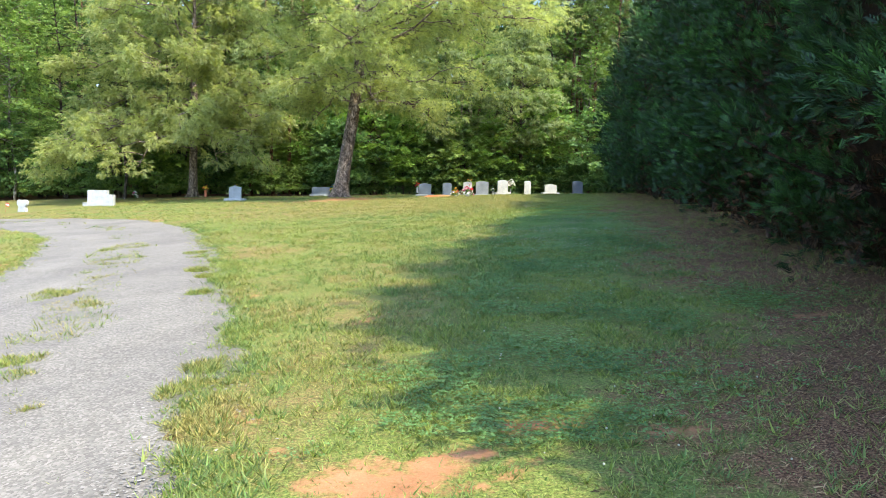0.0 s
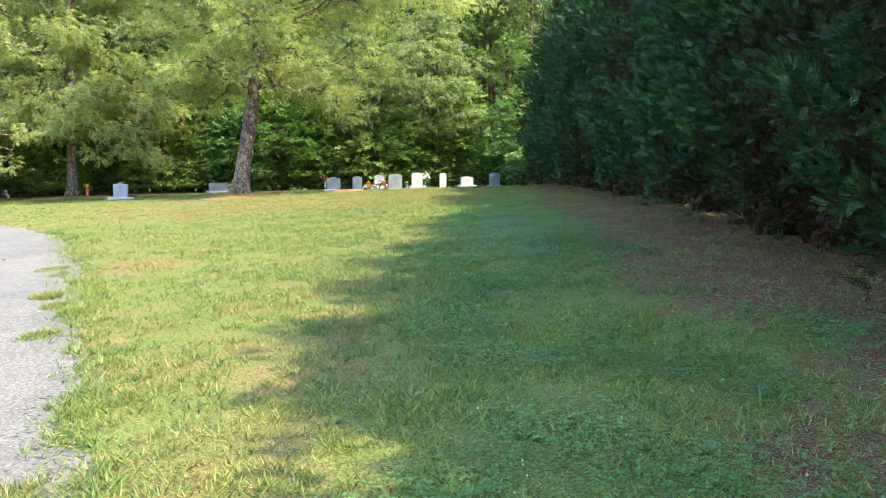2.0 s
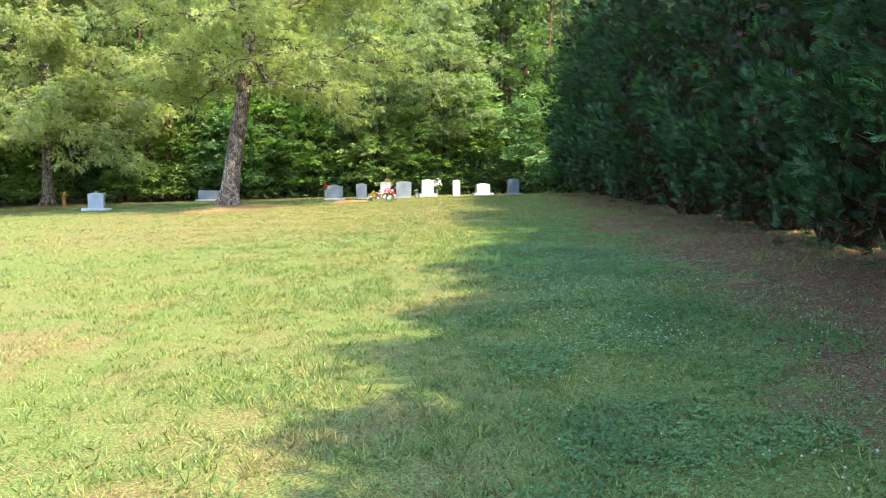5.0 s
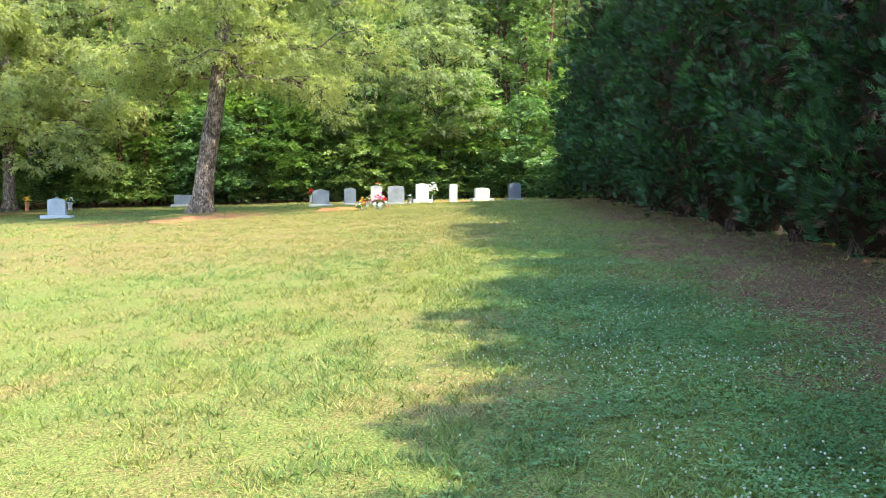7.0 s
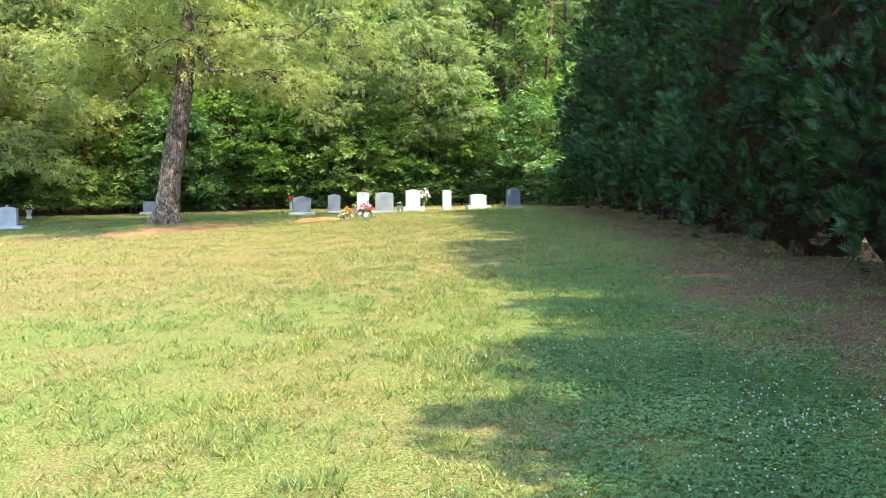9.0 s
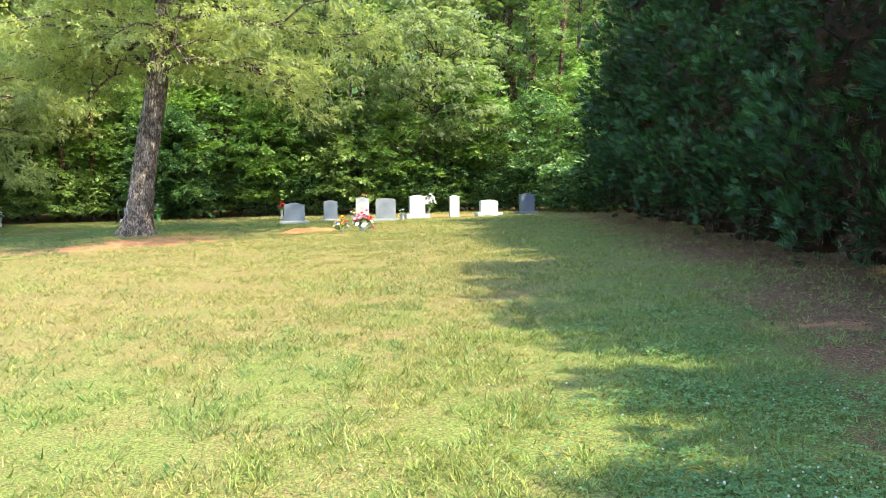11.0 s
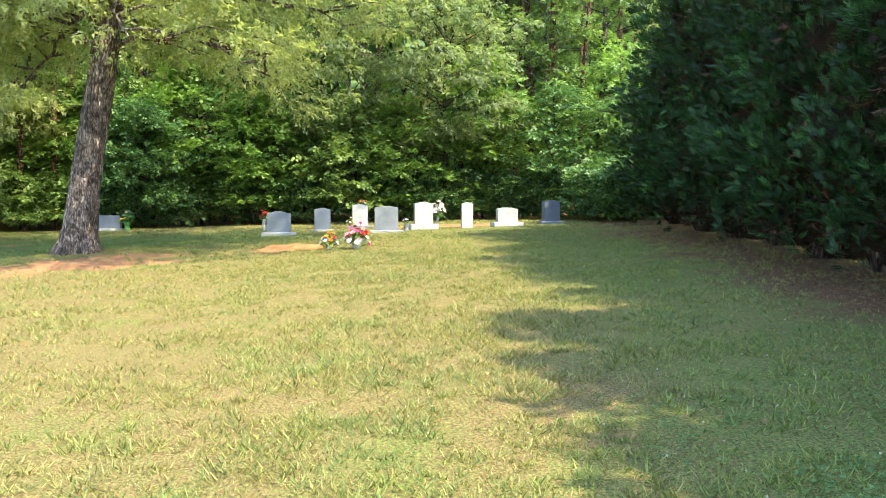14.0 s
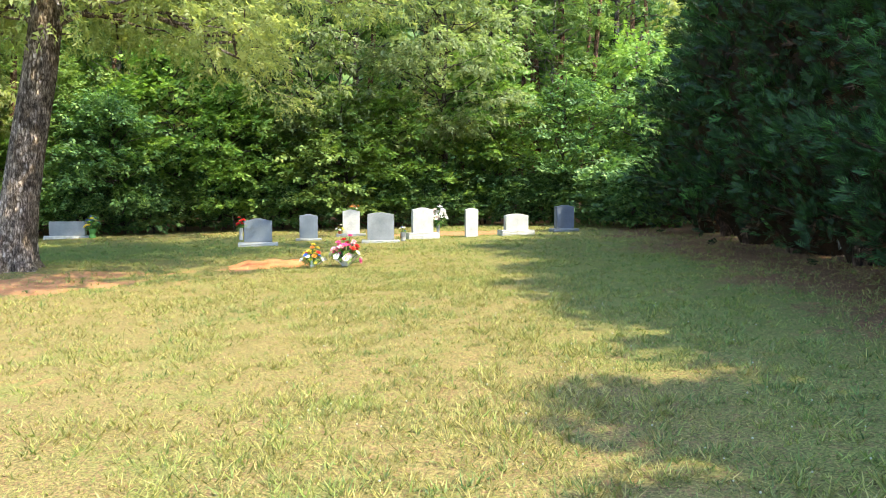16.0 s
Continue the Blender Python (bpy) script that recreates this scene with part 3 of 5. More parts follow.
def oak(seed, tuft, boughs=34, height=16.5, lean=(0.85, 0.2), reach=8.2, low=0.42, extra=(), start=3.9, girth=1.0, cone=0.0, skew=(0.0, 0.0), bare_side=0.0):
    """Meshes of an old oak in its own frame: trunk, limbs and leafy crown down to head height."""
    r = np.random.default_rng(seed)
    z = np.array([-0.25, 0.0, 0.18, 0.5, 1.2, 2.2, 3.4, 5.0, 7.0, 9.5, 12.0, height - 1])
    off = np.array([0, 0, 0.02, 0.06, 0.16, 0.34, 0.58, 0.85, 1.02, 1.06, 1.1, 1.15])
    radius = np.array([0.60, 0.49, 0.39, 0.33, 0.30, 0.285, 0.275, 0.25, 0.21, 0.16, 0.10, 0.03])
    spine = np.stack([off * lean[0], off * lean[1], z], 1)
    trunk = tube(spine, radius * girth, 20, 0.16, seed)
    v = trunk[0]
    flare = np.clip(1 - (v[:, 2] + 0.25) / 0.9, 0, 1)[:, None]
    ang = np.arctan2(v[:, 1], v[:, 0])[:, None]
    v[:, :2] *= 1 + flare[:, 0:1] * 0.28 * np.sin(5 * ang + seed)
    limbs, places, heads = [], [], []
    count = boughs
    for i in range(count + len(extra)):
        h = start + (height - 1.7 - start) * (min(i, count - 1) / (count - 1)) ** 1.15
        base = np.array([np.interp(h, z, spine[:, 0]), np.interp(h, z, spine[:, 1]), h])
        a = i * 2.399 + r.uniform(-0.4, 0.4)
        if bare_side and i < count and math.cos(a) > 0.15:
            h = max(h, start + bare_side)
            base = np.array([np.interp(h, z, spine[:, 0]), np.interp(h, z, spine[:, 1]), h])
        if i >= count:
            a, h = extra[i - count]
            base = np.array([np.interp(h, z, spine[:, 0]), np.interp(h, z, spine[:, 1]), h])
        k = (h - start) / (height - 1.7 - start)
        ln = reach * (low + (0.995 - low) * min(1.0, k / 0.5) - 0.9 * max(0.0, k - 0.62)) * r.uniform(0.78, 1.1)
        ln *= (1 - cone * k) * (1 + skew[0] * math.cos(a) + skew[1] * math.sin(a))
        rise = 0.02 + 0.55 * k + r.uniform(-0.08, 0.08)
        tip = base + ln * np.array([math.cos(a), math.sin(a), rise])
        line = bend(base, tip, 0.10 - 0.05 * k, r)
        line[:, 2] -= 0.30 * (1 - abs(skew[0]) * max(0.0, math.cos(a))) * ln * (1 - k) ** 2 * np.linspace(0, 1, len(line)) ** 2.2
        thick = 0.06 * (1 - 0.5 * k)
        pieces = [tube(line, np.linspace(thick, 0.02, len(line)), 7, 0.1, i)]
        sunny = abs((a + 0.88 + math.pi) % (2 * math.pi) - math.pi) < 0.6 and k < 0.6
        twigs = 10 if sunny else 12 if k < 0.45 else 8
        for j in range(twigs):
            s = 0.12 + 0.88 * (j + r.random()) / twigs
            p = np.array([np.interp(s, np.linspace(0, 1, len(line)), line[:, c]) for c in range(3)])
            b = a + r.choice([-1, 1]) * r.uniform(0.3, 1.1)
            tl = r.uniform(0.7, 1.9) * (1.2 - 0.5 * k)
            q = p + tl * np.array([math.cos(b), math.sin(b), r.uniform(-0.35, 0.35)])
            twig = bend(p, q, 0.05, r, 5)
            pieces.append(tube(twig, np.linspace(0.03, 0.008, 5), 4, 0, j))
            flat = r.uniform(0.25, 0.42)
            for at in (q, twig[3]):
                pp, hh = clump(r, at, (0.50, 0.50, flat), 16, (math.cos(b), math.sin(b), 0.0), 0.30)
                places.append(pp)
                heads.append(hh)
        pp, hh = clump(r, line[-1], (0.7, 0.7, 0.35), 26, (math.cos(a), math.sin(a), 0), 0.35)
        places.append(pp)
        heads.append(hh)
        limbs.append(join(pieces))
        b = r.uniform(0, 6.28)
        at = base + np.array([math.cos(b), math.sin(b), 0.1]) * r.uniform(0.5, 1.3)
        pp, hh = clump(r, at, (0.5, 0.5, 0.35), 15, (math.cos(b), math.sin(b), 0), 0.35)
        places.append(pp)
        heads.append(hh)
    p, h = np.concatenate(places), np.concatenate(heads)
    n = len(p)
    leaves = scatter(*tuft, p, h, r.uniform(0.8, 1.35, n), r.uniform(-0.9, 0.9, n))
    return trunk, limbs, leaves


def place_oak(x, y, seed, label, tuft, turn=0.0, **how):
    trunk, limbs, leaves = oak(seed, tuft, **how)
    t = thing("oak_tree", x, y, label, "tree", "oaks on the lawn", turn)
    part("trunk", raw_mesh("trunk", *trunk, M_OAKBARK, True), None, t, "rough grey-brown bark flaring into roots")
    for v, f in limbs:
        part("limb", raw_mesh("limb", v, f, M_OAKBARK, True), None, t)
    part("crown", raw_mesh("crown", *leaves, M_OAKLEAF), None, t, "yellow-green drooping tufts of narrow leaves")
    return t


def forest_tree(seed, height, spread_r, low, sprig_t, clumps, per, trunk_r, lean=0.4, flat=0.55):
    """Trunk with bare lower stem and a crown of uneven leafy clumps from height 'low' up."""
    r = np.random.default_rng(seed)
    n = 9
    line = np.stack([np.linspace(0, lean * r.normal(), n) + r.normal(0, 0.06, n), np.linspace(0, lean * r.normal(), n) + r.normal(0, 0.06, n), np.linspace(-0.3, height, n)], 1)
    pieces = [tube(line, np.linspace(trunk_r, 0.03, n), 9, 0.12, seed)]
    places, heads = [], []
    for i in range(clumps):
        k = (i + r.random()) / clumps
        h = low + (height - low) * k
        base = np.array([np.interp(h * 0.93, line[:, 2], line[:, 0]), np.interp(h * 0.93, line[:, 2], line[:, 1]), h * 0.93])
        a = i * 2.399 + r.uniform(-0.5, 0.5)
        prof = math.sin(math.pi * (0.18 + 0.80 * k)) ** 0.7
        ln = spread_r * prof * r.uniform(0.35, 1.1)
        tip = base + np.array([math.cos(a) * ln, math.sin(a) * ln, 0.3 * ln * r.uniform(-0.2, 1.0) + 0.2])
        pieces.append(tube(bend(base, tip, 0.05, r, 3), [0.04, 0.025, 0.01], 3, 0, i))
        c = r.uniform(0.65, 1.25)
        pp, hh = clump(r, tip, (c, c, c * flat), per, (math.cos(a), math.sin(a), 0.0), 0.12)
        places.append(pp)
        heads.append(hh)
    p, h = np.concatenate(places), np.concatenate(heads)
    m = len(p)
    return pieces[0], join(pieces[1:]), scatter(*sprig_t, p, h, r.uniform(0.8, 1.4, m), r.uniform(-0.8, 0.8, m))


def make_tree(name, x, y, label, category, group, bark, leaf, wood, twigs, leaves, turn=0.0, crown="crown"):
    t = thing(name, x, y, label, category, group, turn)
    part("trunk", raw_mesh("trunk", *wood, bark, True), None, t)
    tagged(part("branchwork", raw_mesh("branchwork", *twigs, bark), None, t), kind="stuff")
    part(crown, raw_mesh(crown, *leaves, leaf), None, t)
    return t


def cypress(seed, height, fine):
    """Leyland cypress of a grown-out screen: boughs that swell into feathery plumes over a brown, twiggy inside; the skirt is lifted off the ground."""
    r = np.random.default_rng(seed)
    line = np.stack([r.normal(0, 0.05, 8), r.normal(0, 0.05, 8), np.linspace(-0.25, height * 0.96, 8)], 1)
    wood = [tube(line, np.linspace(0.17, 0.015, 8), 9, 0.15, seed)]
    near = {"p": [], "h": [], "s": [], "a": []}
    far = {"p": [], "h": [], "s": [], "a": []}

    def girth_at(h):
        return 1.95 * min(1.0, 0.64 + 0.17 * h) * min(1.0, max(0.0, (height - h) / 5.0)) ** 0.95

    def plume(tip, out, size, count, kind, scale):
        """One plume: sprays on a flame-shaped shell, pointing out and up, older towards its base, where shade is
        painted in.
        """
        axis = unit(out + np.array([0, 0, r.uniform(0.35, 0.95)]) + 0.22 * r.normal(0, 1, 3))
        u = r.random(count)
        ring = unit(r.normal(0, 1, (count, 3)) + 0.45 * out + np.array([0, 0, 0.35]))
        girth = size * 0.46 * np.sin(math.pi * np.clip(0.16 + 0.84 * u, 0, 1)) ** 0.75 * r.uniform(0.75, 1.05, count)
        kind["p"].append(tip + axis * ((u - 0.62) * size)[:, None] + ring * girth[:, None])
        kind["h"].append(unit(axis + (0.85 - 0.35 * u)[:, None] * ring + 0.42 * r.normal(0, 1, (count, 3)) + np.array([0, 0, 0.12])))
        kind["s"].append(scale * r.uniform(0.75, 1.25, count))
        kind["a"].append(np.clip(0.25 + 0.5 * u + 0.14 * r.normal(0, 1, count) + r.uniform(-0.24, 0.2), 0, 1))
    low = min(5.6, 0.6 * height)
    boughs = int((28, 32, 23)[fine] * low / 5.6)
    for i in range(boughs):
        h0 = 0.62 + (low - 0.62) * ((i + r.random()) / boughs) ** 1.05
        a0 = math.pi + 1.75 * (2 * ((i * 0.618034 + 0.1 * r.random()) % 1) - 1)
        body = girth_at(h0)
        reach = body * r.uniform(0.60, 1.16)
        out = np.array([math.cos(a0), math.sin(a0), 0.0])
        core = np.array([np.interp(h0, line[:, 2], line[:, 0]), np.interp(h0, line[:, 2], line[:, 1]), max(0.4, h0 - 0.35 * reach)])
        end = np.array([core[0], core[1], h0]) + out * reach * np.array([1.0, 0.66, 0])
        wood.append(tube(bend(core, end, -0.04, r, 4, 0.02), np.linspace(0.032, 0.008, 4), 4, 0, i))
        for j in range((3, 4, 5)[fine]):
            side = np.array([-out[1], out[0], 0.0]) * r.uniform(-0.46, 0.46)
            drop = r.uniform(-0.36, 0.32)
            at = end + side + np.array([0, 0, drop]) - out * (0.55 * abs(side @ side) + 0.35 * abs(drop) + r.uniform(0, 0.18))
            at[2] = max(at[2], 0.42 + 0.14 * r.random())
            size = r.uniform(0.48, 0.92)
            plume(at, unit(out + 0.6 * side), size, int((20, 44, 66)[fine] * size / 0.62), far if fine == 0 else near, (0.22, 0.15, 0.125)[fine])
    upper = int(44 * (height - low) / 5.0)
    for i in range(upper):
        h0 = low - 0.3 + (height - low + 0.1) * (i + r.random()) / upper
        a0 = i * 2.399 + r.uniform(-0.3, 0.3)
        out = np.array([math.cos(a0), math.sin(a0), 0.0])
        at = np.array([line[-2, 0], line[-2, 1], h0]) + out * girth_at(h0) * r.uniform(0.72, 1.08) * np.array([1.0, 0.88, 0])
        small = 1.0 if h0 < height - 1.6 else 0.62
        for j in range(2):
            plume(at + r.normal(0, 0.18, 3) * small, out, r.uniform(0.6, 0.9) * small, 15, far, 0.27 * (0.5 + 0.5 * small))
    for i in range(44):
        h0 = 0.30 + (low - 0.30) * ((i + r.random()) / 44) ** 1.5
        a0 = r.uniform(-1.5, 1.5)
        out = np.array([math.cos(a0), math.sin(a0), 0.0])
        plume(np.array([0, 0, h0]) + out * girth_at(h0) * r.uniform(0.75, 1.0) * np.array([1.0, 0.66, 0]), out, 0.95, 12, far, 0.36)
    top = np.array([line[-1, 0], line[-1, 1], height - 0.35])
    far["p"].append(top + r.normal(0, 0.07, (46, 3)) * np.array([1, 1, 3.4]))
    far["h"].append(unit(np.array([0, 0, 1.0]) + 0.35 * r.normal(0, 1, (46, 3))))
    far["s"].append(r.uniform(0.18, 0.32, 46))
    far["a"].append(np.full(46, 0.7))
    m = (120, 320, 800)[fine]
    h0 = 0.35 + (low + 0.55) * r.random(m) ** 1.2
    a0 = math.pi + r.uniform(-1.8, 1.8, m)
    g = np.array([girth_at(h) for h in h0]) * r.uniform(0.50, 0.70, m)
    out = np.stack([np.cos(a0), np.sin(a0), np.zeros(m)], 1)
    dead_v = scatter(*CYPRESS_SPRAY_FAR, out * (g * np.array([[1.0], [0.66], [0.0]])).T + np.stack([0 * h0, 0 * h0, h0], 1),
                     unit(out + 0.8 * r.normal(0, 1, (m, 3))), r.uniform(0.12, 0.26, m), r.uniform(-3, 3, m))
    shapes, age_shades = [], []
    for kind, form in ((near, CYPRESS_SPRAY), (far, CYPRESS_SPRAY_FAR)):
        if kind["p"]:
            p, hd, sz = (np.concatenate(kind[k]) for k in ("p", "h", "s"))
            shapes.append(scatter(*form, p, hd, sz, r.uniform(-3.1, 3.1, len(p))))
            age_shades.append(np.repeat(np.concatenate(kind["a"]), len(form[0])))
    # heart of the tree: a lumpy dark body added to darken gaps and stop light
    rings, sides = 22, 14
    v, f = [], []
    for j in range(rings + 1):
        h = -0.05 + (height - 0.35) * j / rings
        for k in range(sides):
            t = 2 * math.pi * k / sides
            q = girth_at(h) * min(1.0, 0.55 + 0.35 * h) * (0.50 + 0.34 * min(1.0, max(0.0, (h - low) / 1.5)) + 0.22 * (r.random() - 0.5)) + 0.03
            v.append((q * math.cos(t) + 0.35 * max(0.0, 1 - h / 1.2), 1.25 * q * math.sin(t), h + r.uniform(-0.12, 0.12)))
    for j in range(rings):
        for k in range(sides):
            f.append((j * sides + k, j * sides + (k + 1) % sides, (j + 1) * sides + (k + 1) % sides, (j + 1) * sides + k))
    return join(wood), join(shapes), (np.array(v), np.array(f)), dead_v, np.concatenate(age_shades)


# the screen, tree by tree: place along the row, height
# the first tree stands out of view, added for the shadow it casts
SCREEN = [(0.6, 7.1), (2.5, 9.9), (4.1, 9.7), (5.9, 10.0), (7.7, 9.5), (9.3, 8.8), (10.9, 7.8), (12.4, 8.2), (13.9, 8.0), (16.0, 7.2), (18.2, 8.2), (19.9, 8.3), (21.8, 8.1),
          (23.7, 6.9), (25.4, 7.4), (27.1, 7.8), (28.9, 7.9), (30.8, 7.8), (32.7, 9.0), (34.8, 8.1), (37.0, 7.2), (39.5, 6.3)]


def build_hedge():
    kinds, first = {}, {}
    r = random.Random(5)
    for i, (y, tall) in enumerate(SCREEN):
        fine = 2 if 3.5 < y < 12 else 1 if 12 < y < 32 else 0
        key = (fine, i % 2, tall > 8.2)
        base = {(2, True): 9.6, (2, False): 7.9, (1, True): 8.3, (1, False): 7.8, (0, True): 8.6, (0, False): 7.6}[(fine, tall > 8.2)]
        x = hedge_face(y) + 2.1 + r.uniform(-0.22, 0.22) - (0.2 if y > 32.5 else 0.0)
        turn, wide, grow = r.uniform(-16, 10), r.uniform(0.94, 1.10), tall / base
        m = pose(x, y, gz(x, y), 0, 0, turn) @ Matrix.Diagonal((wide, wide, grow, 1))
        if key not in first:
            wood, leaves, inner, dead, age = cypress(101 + 7 * len(first), base, fine)
            t = thing("cypress_tree", x, y, "tall dark green screening cypress with feathery sprays", "tree", "cypress screen", turn)
            part("trunk", raw_mesh("trunk", *wood, M_CYPBARK, True), None, t)
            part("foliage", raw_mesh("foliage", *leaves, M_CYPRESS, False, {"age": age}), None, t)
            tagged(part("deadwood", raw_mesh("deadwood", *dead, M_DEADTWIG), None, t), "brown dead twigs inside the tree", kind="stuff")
            part("inner_growth", raw_mesh("inner_growth", *inner, M_CYPSHADE), None, t, "dark body filling the tree, shade and dead twigs in one")
            t.scale = (wide, wide, grow)
            first[key] = t
            kinds[key] = (wide, grow)
        else:
            w0, g0 = kinds[key]
            copy_thing(first[key], pose(x, y, gz(x, y), 0, 0, turn) @ Matrix.Diagonal((wide / w0, wide / w0, grow / g0, 1)))


build_hedge()
place_oak(*OAK, 11, "old oak leaning slightly, standing on bare roots in the lawn", OAK_SPRIG, boughs=40, height=14.0, girth=1.0, cone=0.1, skew=(0.34, 0.05), lean=(0.80, 0.2), start=4.15, low=0.36, extra=((0.25, 8.6), (0.05, 9.6), (0.5, 10.4), (-0.2, 10.8), (2.6, 9.0), (3.0, 10.2), (3.4, 8.8), (3.8, 11.2), (-0.6, 11.6), (5.2, 12.2), (1.6, 9.5), (-0.35, 6.4), (0.0, 7.0), (0.35, 7.4), (-0.6, 7.8), (-0.15, 8.1), (0.6, 6.9), (-0.9, 7.2)))
place_oak(*OAK2, 12, "upright oak shading graves at the edge of the lawn", OAK_SPRIG_FAR, 48, height=15.0, lean=(0.15, 0.1), reach=6.8, low=0.95, start=2.6, girth=0.78, cone=0.5, skew=(-0.30, 0.0), bare_side=1.9,
          extra=((-1.5, 3.4), (-1.9, 3.4), (-2.5, 3.0), (-1.6, 4.4), (2.8, 3.1), (3.4, 3.6)))


def edge_tree(seed, height, reach, low, sprig_t, layers, per, trunk_r, flat=0.5, puff=(0.38, 0.85), lean=0.4):
    """A tree at the edge of the woods: it carries its leaves in flat shelves, most of them on the lit side (towards -y)."""
    r = np.random.default_rng(seed)
    n = 9
    line = np.stack([np.linspace(0, lean * r.normal(), n) + r.normal(0, 0.06, n), np.linspace(0, lean * r.normal(), n) + r.normal(0, 0.06, n), np.linspace(-0.3, height, n)], 1)
    pieces = [tube(line, np.linspace(trunk_r, 0.02, n), 8, 0.12, seed)]
    places, heads = [], []
    for i in range(layers):
        k = (i + r.random()) / layers
        h = low + (height - low) * k
        base = np.array([np.interp(h * 0.92, line[:, 2], line[:, 0]), np.interp(h * 0.92, line[:, 2], line[:, 1]), h * 0.92])
        a = -math.pi / 2 + 1.5 * (2 * ((i * 0.618034) % 1) - 1) + r.uniform(-0.3, 0.3)
        ln = reach * min(0.62 + 1.2 * k, 1.0, 1.75 * (1.04 - k) + 0.12) * r.uniform(0.45, 1.1)
        tip = base + np.array([math.cos(a) * ln, math.sin(a) * ln, ln * r.uniform(-0.2, 0.45) + 0.1])
        limb = bend(base, tip, 0.06, r, 4)
        pieces.append(tube(limb, [0.035, 0.025, 0.016, 0.008], 3, 0, i))
        for at, share in ((limb[3], 0.62), (limb[2], 0.38)):
            c = r.uniform(*puff) * (0.75 + 0.5 * share)
            m = int(per * share * c * c / (puff[0] + puff[1]) ** 2 * 4)
            d = unit(r.normal(0, 1, (m, 3)))
            d[:, 2] = np.abs(d[:, 2]) * 1.2 - 0.35
            rad = r.random(m)[:, None] ** 0.4
            places.append(at + d * rad * np.array([c, c, c * flat]))
            heads.append(unit(d * np.array([1, 1, 0.3]) + np.array([0.4 * math.cos(a), 0.4 * math.sin(a), -0.15]) + 0.3 * r.normal(0, 1, (m, 3))))
    p, h = np.concatenate(places), np.concatenate(heads)
    m = len(p)
    return pieces[0], join(pieces[1:]), scatter(*sprig_t, p, h, r.uniform(0.75, 1.3, m), r.uniform(-0.7, 0.7, m))


def build_woods():
    r = random.Random(9)
    kinds = {}

    def put(kind, x, y, size=1.0, swing=180):
        key = kind[0]
        turn = r.uniform(-swing, swing)
        if key not in kinds:
            name, label, cat, group, bark, leaf, wood, twigs, leaves, crown = kind[1:]
            kinds[key] = make_tree(name, x, y, label, cat, group, bark, leaf, wood, twigs, leaves, turn, crown)
            return kinds[key]
        return copy_thing(kinds[key], pose(x, y, gz(x, y), 0, 0, turn) @ Matrix.Diagonal((size, size, size, 1)))
    tall = [("far%d" % k, "broadleaf_tree", "tall green broadleaf tree deeper in the woods", "tree", "woods", M_BARK, M_LEAF if k else M_OAKLEAF,
             *forest_tree(200 + k, (16.5, 18.0)[k], (3.6, 3.2)[k], (3.2, 2.6)[k], LEAF_SPRIG, 52, 18, 0.17, 0.4, 0.4), "crown") for k in range(2)]
    pine = ("pine", "pine_tree", "tall pine with a bare reddish trunk", "tree", "woods", M_PINEBARK, M_NEEDLE,
            *forest_tree(210, 19.0, 2.4, 10.0, NEEDLE_SPRIG, 28, 16, 0.13, 0.5), "crown")
    under = ("under", "sapling", "young understory tree with layered leaves in shade", "sapling", "understory", M_BARK, M_SHRUB,
             *forest_tree(220, 5.5, 2.1, 0.4, SHRUB_SPRIG, 30, 18, 0.05, 0.3, 0.28), "crown")
    edge_tall = [("edge%d" % k, "broadleaf_tree", ("tall olive-green oak at the edge of the woods", "tall bright green broadleaf tree at the edge of the woods", "slender pale-stemmed broadleaf tree at the edge of the woods")[k], "tree", "woods",
                  (M_BARK, M_BARK, M_PALEBARK)[k], (M_OAKLEAF, M_LEAF, M_LEAF)[k],
                  *edge_tree(240 + k, (14.5, 15.5, 13.0)[k], (3.0, 2.8, 2.5)[k], (3.4, 3.0, 2.6)[k], (FINE_SPRIG, BROAD_SPRIG, BROAD_SPRIG)[k], 62, 30, (0.12, 0.13, 0.08)[k]), "crown") for k in range(3)]
    edge_low = [("low%d" % k, "sapling", ("young maple with bright layered leaves", "dense dark green sapling in the undergrowth", "pale green sapling leaning out over the lawn")[k], "sapling", "understory", M_BARK,
                 (M_SHRUB, M_LEAFDARK, M_LEAF)[k], *edge_tree(250 + k, (5.6, 4.4, 3.4)[k], (1.9, 1.7, 1.5)[k], (0.5, 0.3, 0.3)[k], BROAD_SPRIG if k else MAPLE_SPRIG, (34, 32, 26)[k], 30, 0.045, 0.42, (0.35, 0.75), 0.3), "crown") for k in range(3)]
    droop = ("droop", "broadleaf_tree", "olive-green oak with tiers of drooping pale leaves", "tree", "woods", M_BARK, M_DROOPLEAF,
             *edge_tree(270, 10.5, 3.3, 2.6, OAK_SPRIG_FAR, 40, 40, 0.12, 0.45, (0.5, 1.0)), "crown")
    bush = ("bush", "shrub", "low leafy shrub along the edge of the woods", "shrub", "undergrowth", M_BARK, M_LEAFDARK,
            *edge_tree(260, 1.7, 1.0, 0.12, BROAD_SPRIG, 22, 24, 0.02, 0.5, (0.3, 0.55), 0.2), "crown")

    bright = ("bright", "shrub", "sunlit yellow-green shrub at the edge of the woods", "shrub", "undergrowth", M_BARK, M_LEAF,
              *edge_tree(261, 1.9, 1.1, 0.12, BROAD_SPRIG, 20, 22, 0.02, 0.5, (0.3, 0.6), 0.2), "crown")

    def edge(x):
        return 48.2 + 0.16 * max(0.0, -x - 9)
    x, i = -12.0, 0
    while x < 10:
        put(edge_tall[i % 3], x, edge(x) + r.uniform(2.0, 3.6), r.uniform(0.9, 1.12), 30)
        x, i = x + r.uniform(2.3, 3.1), i + 1
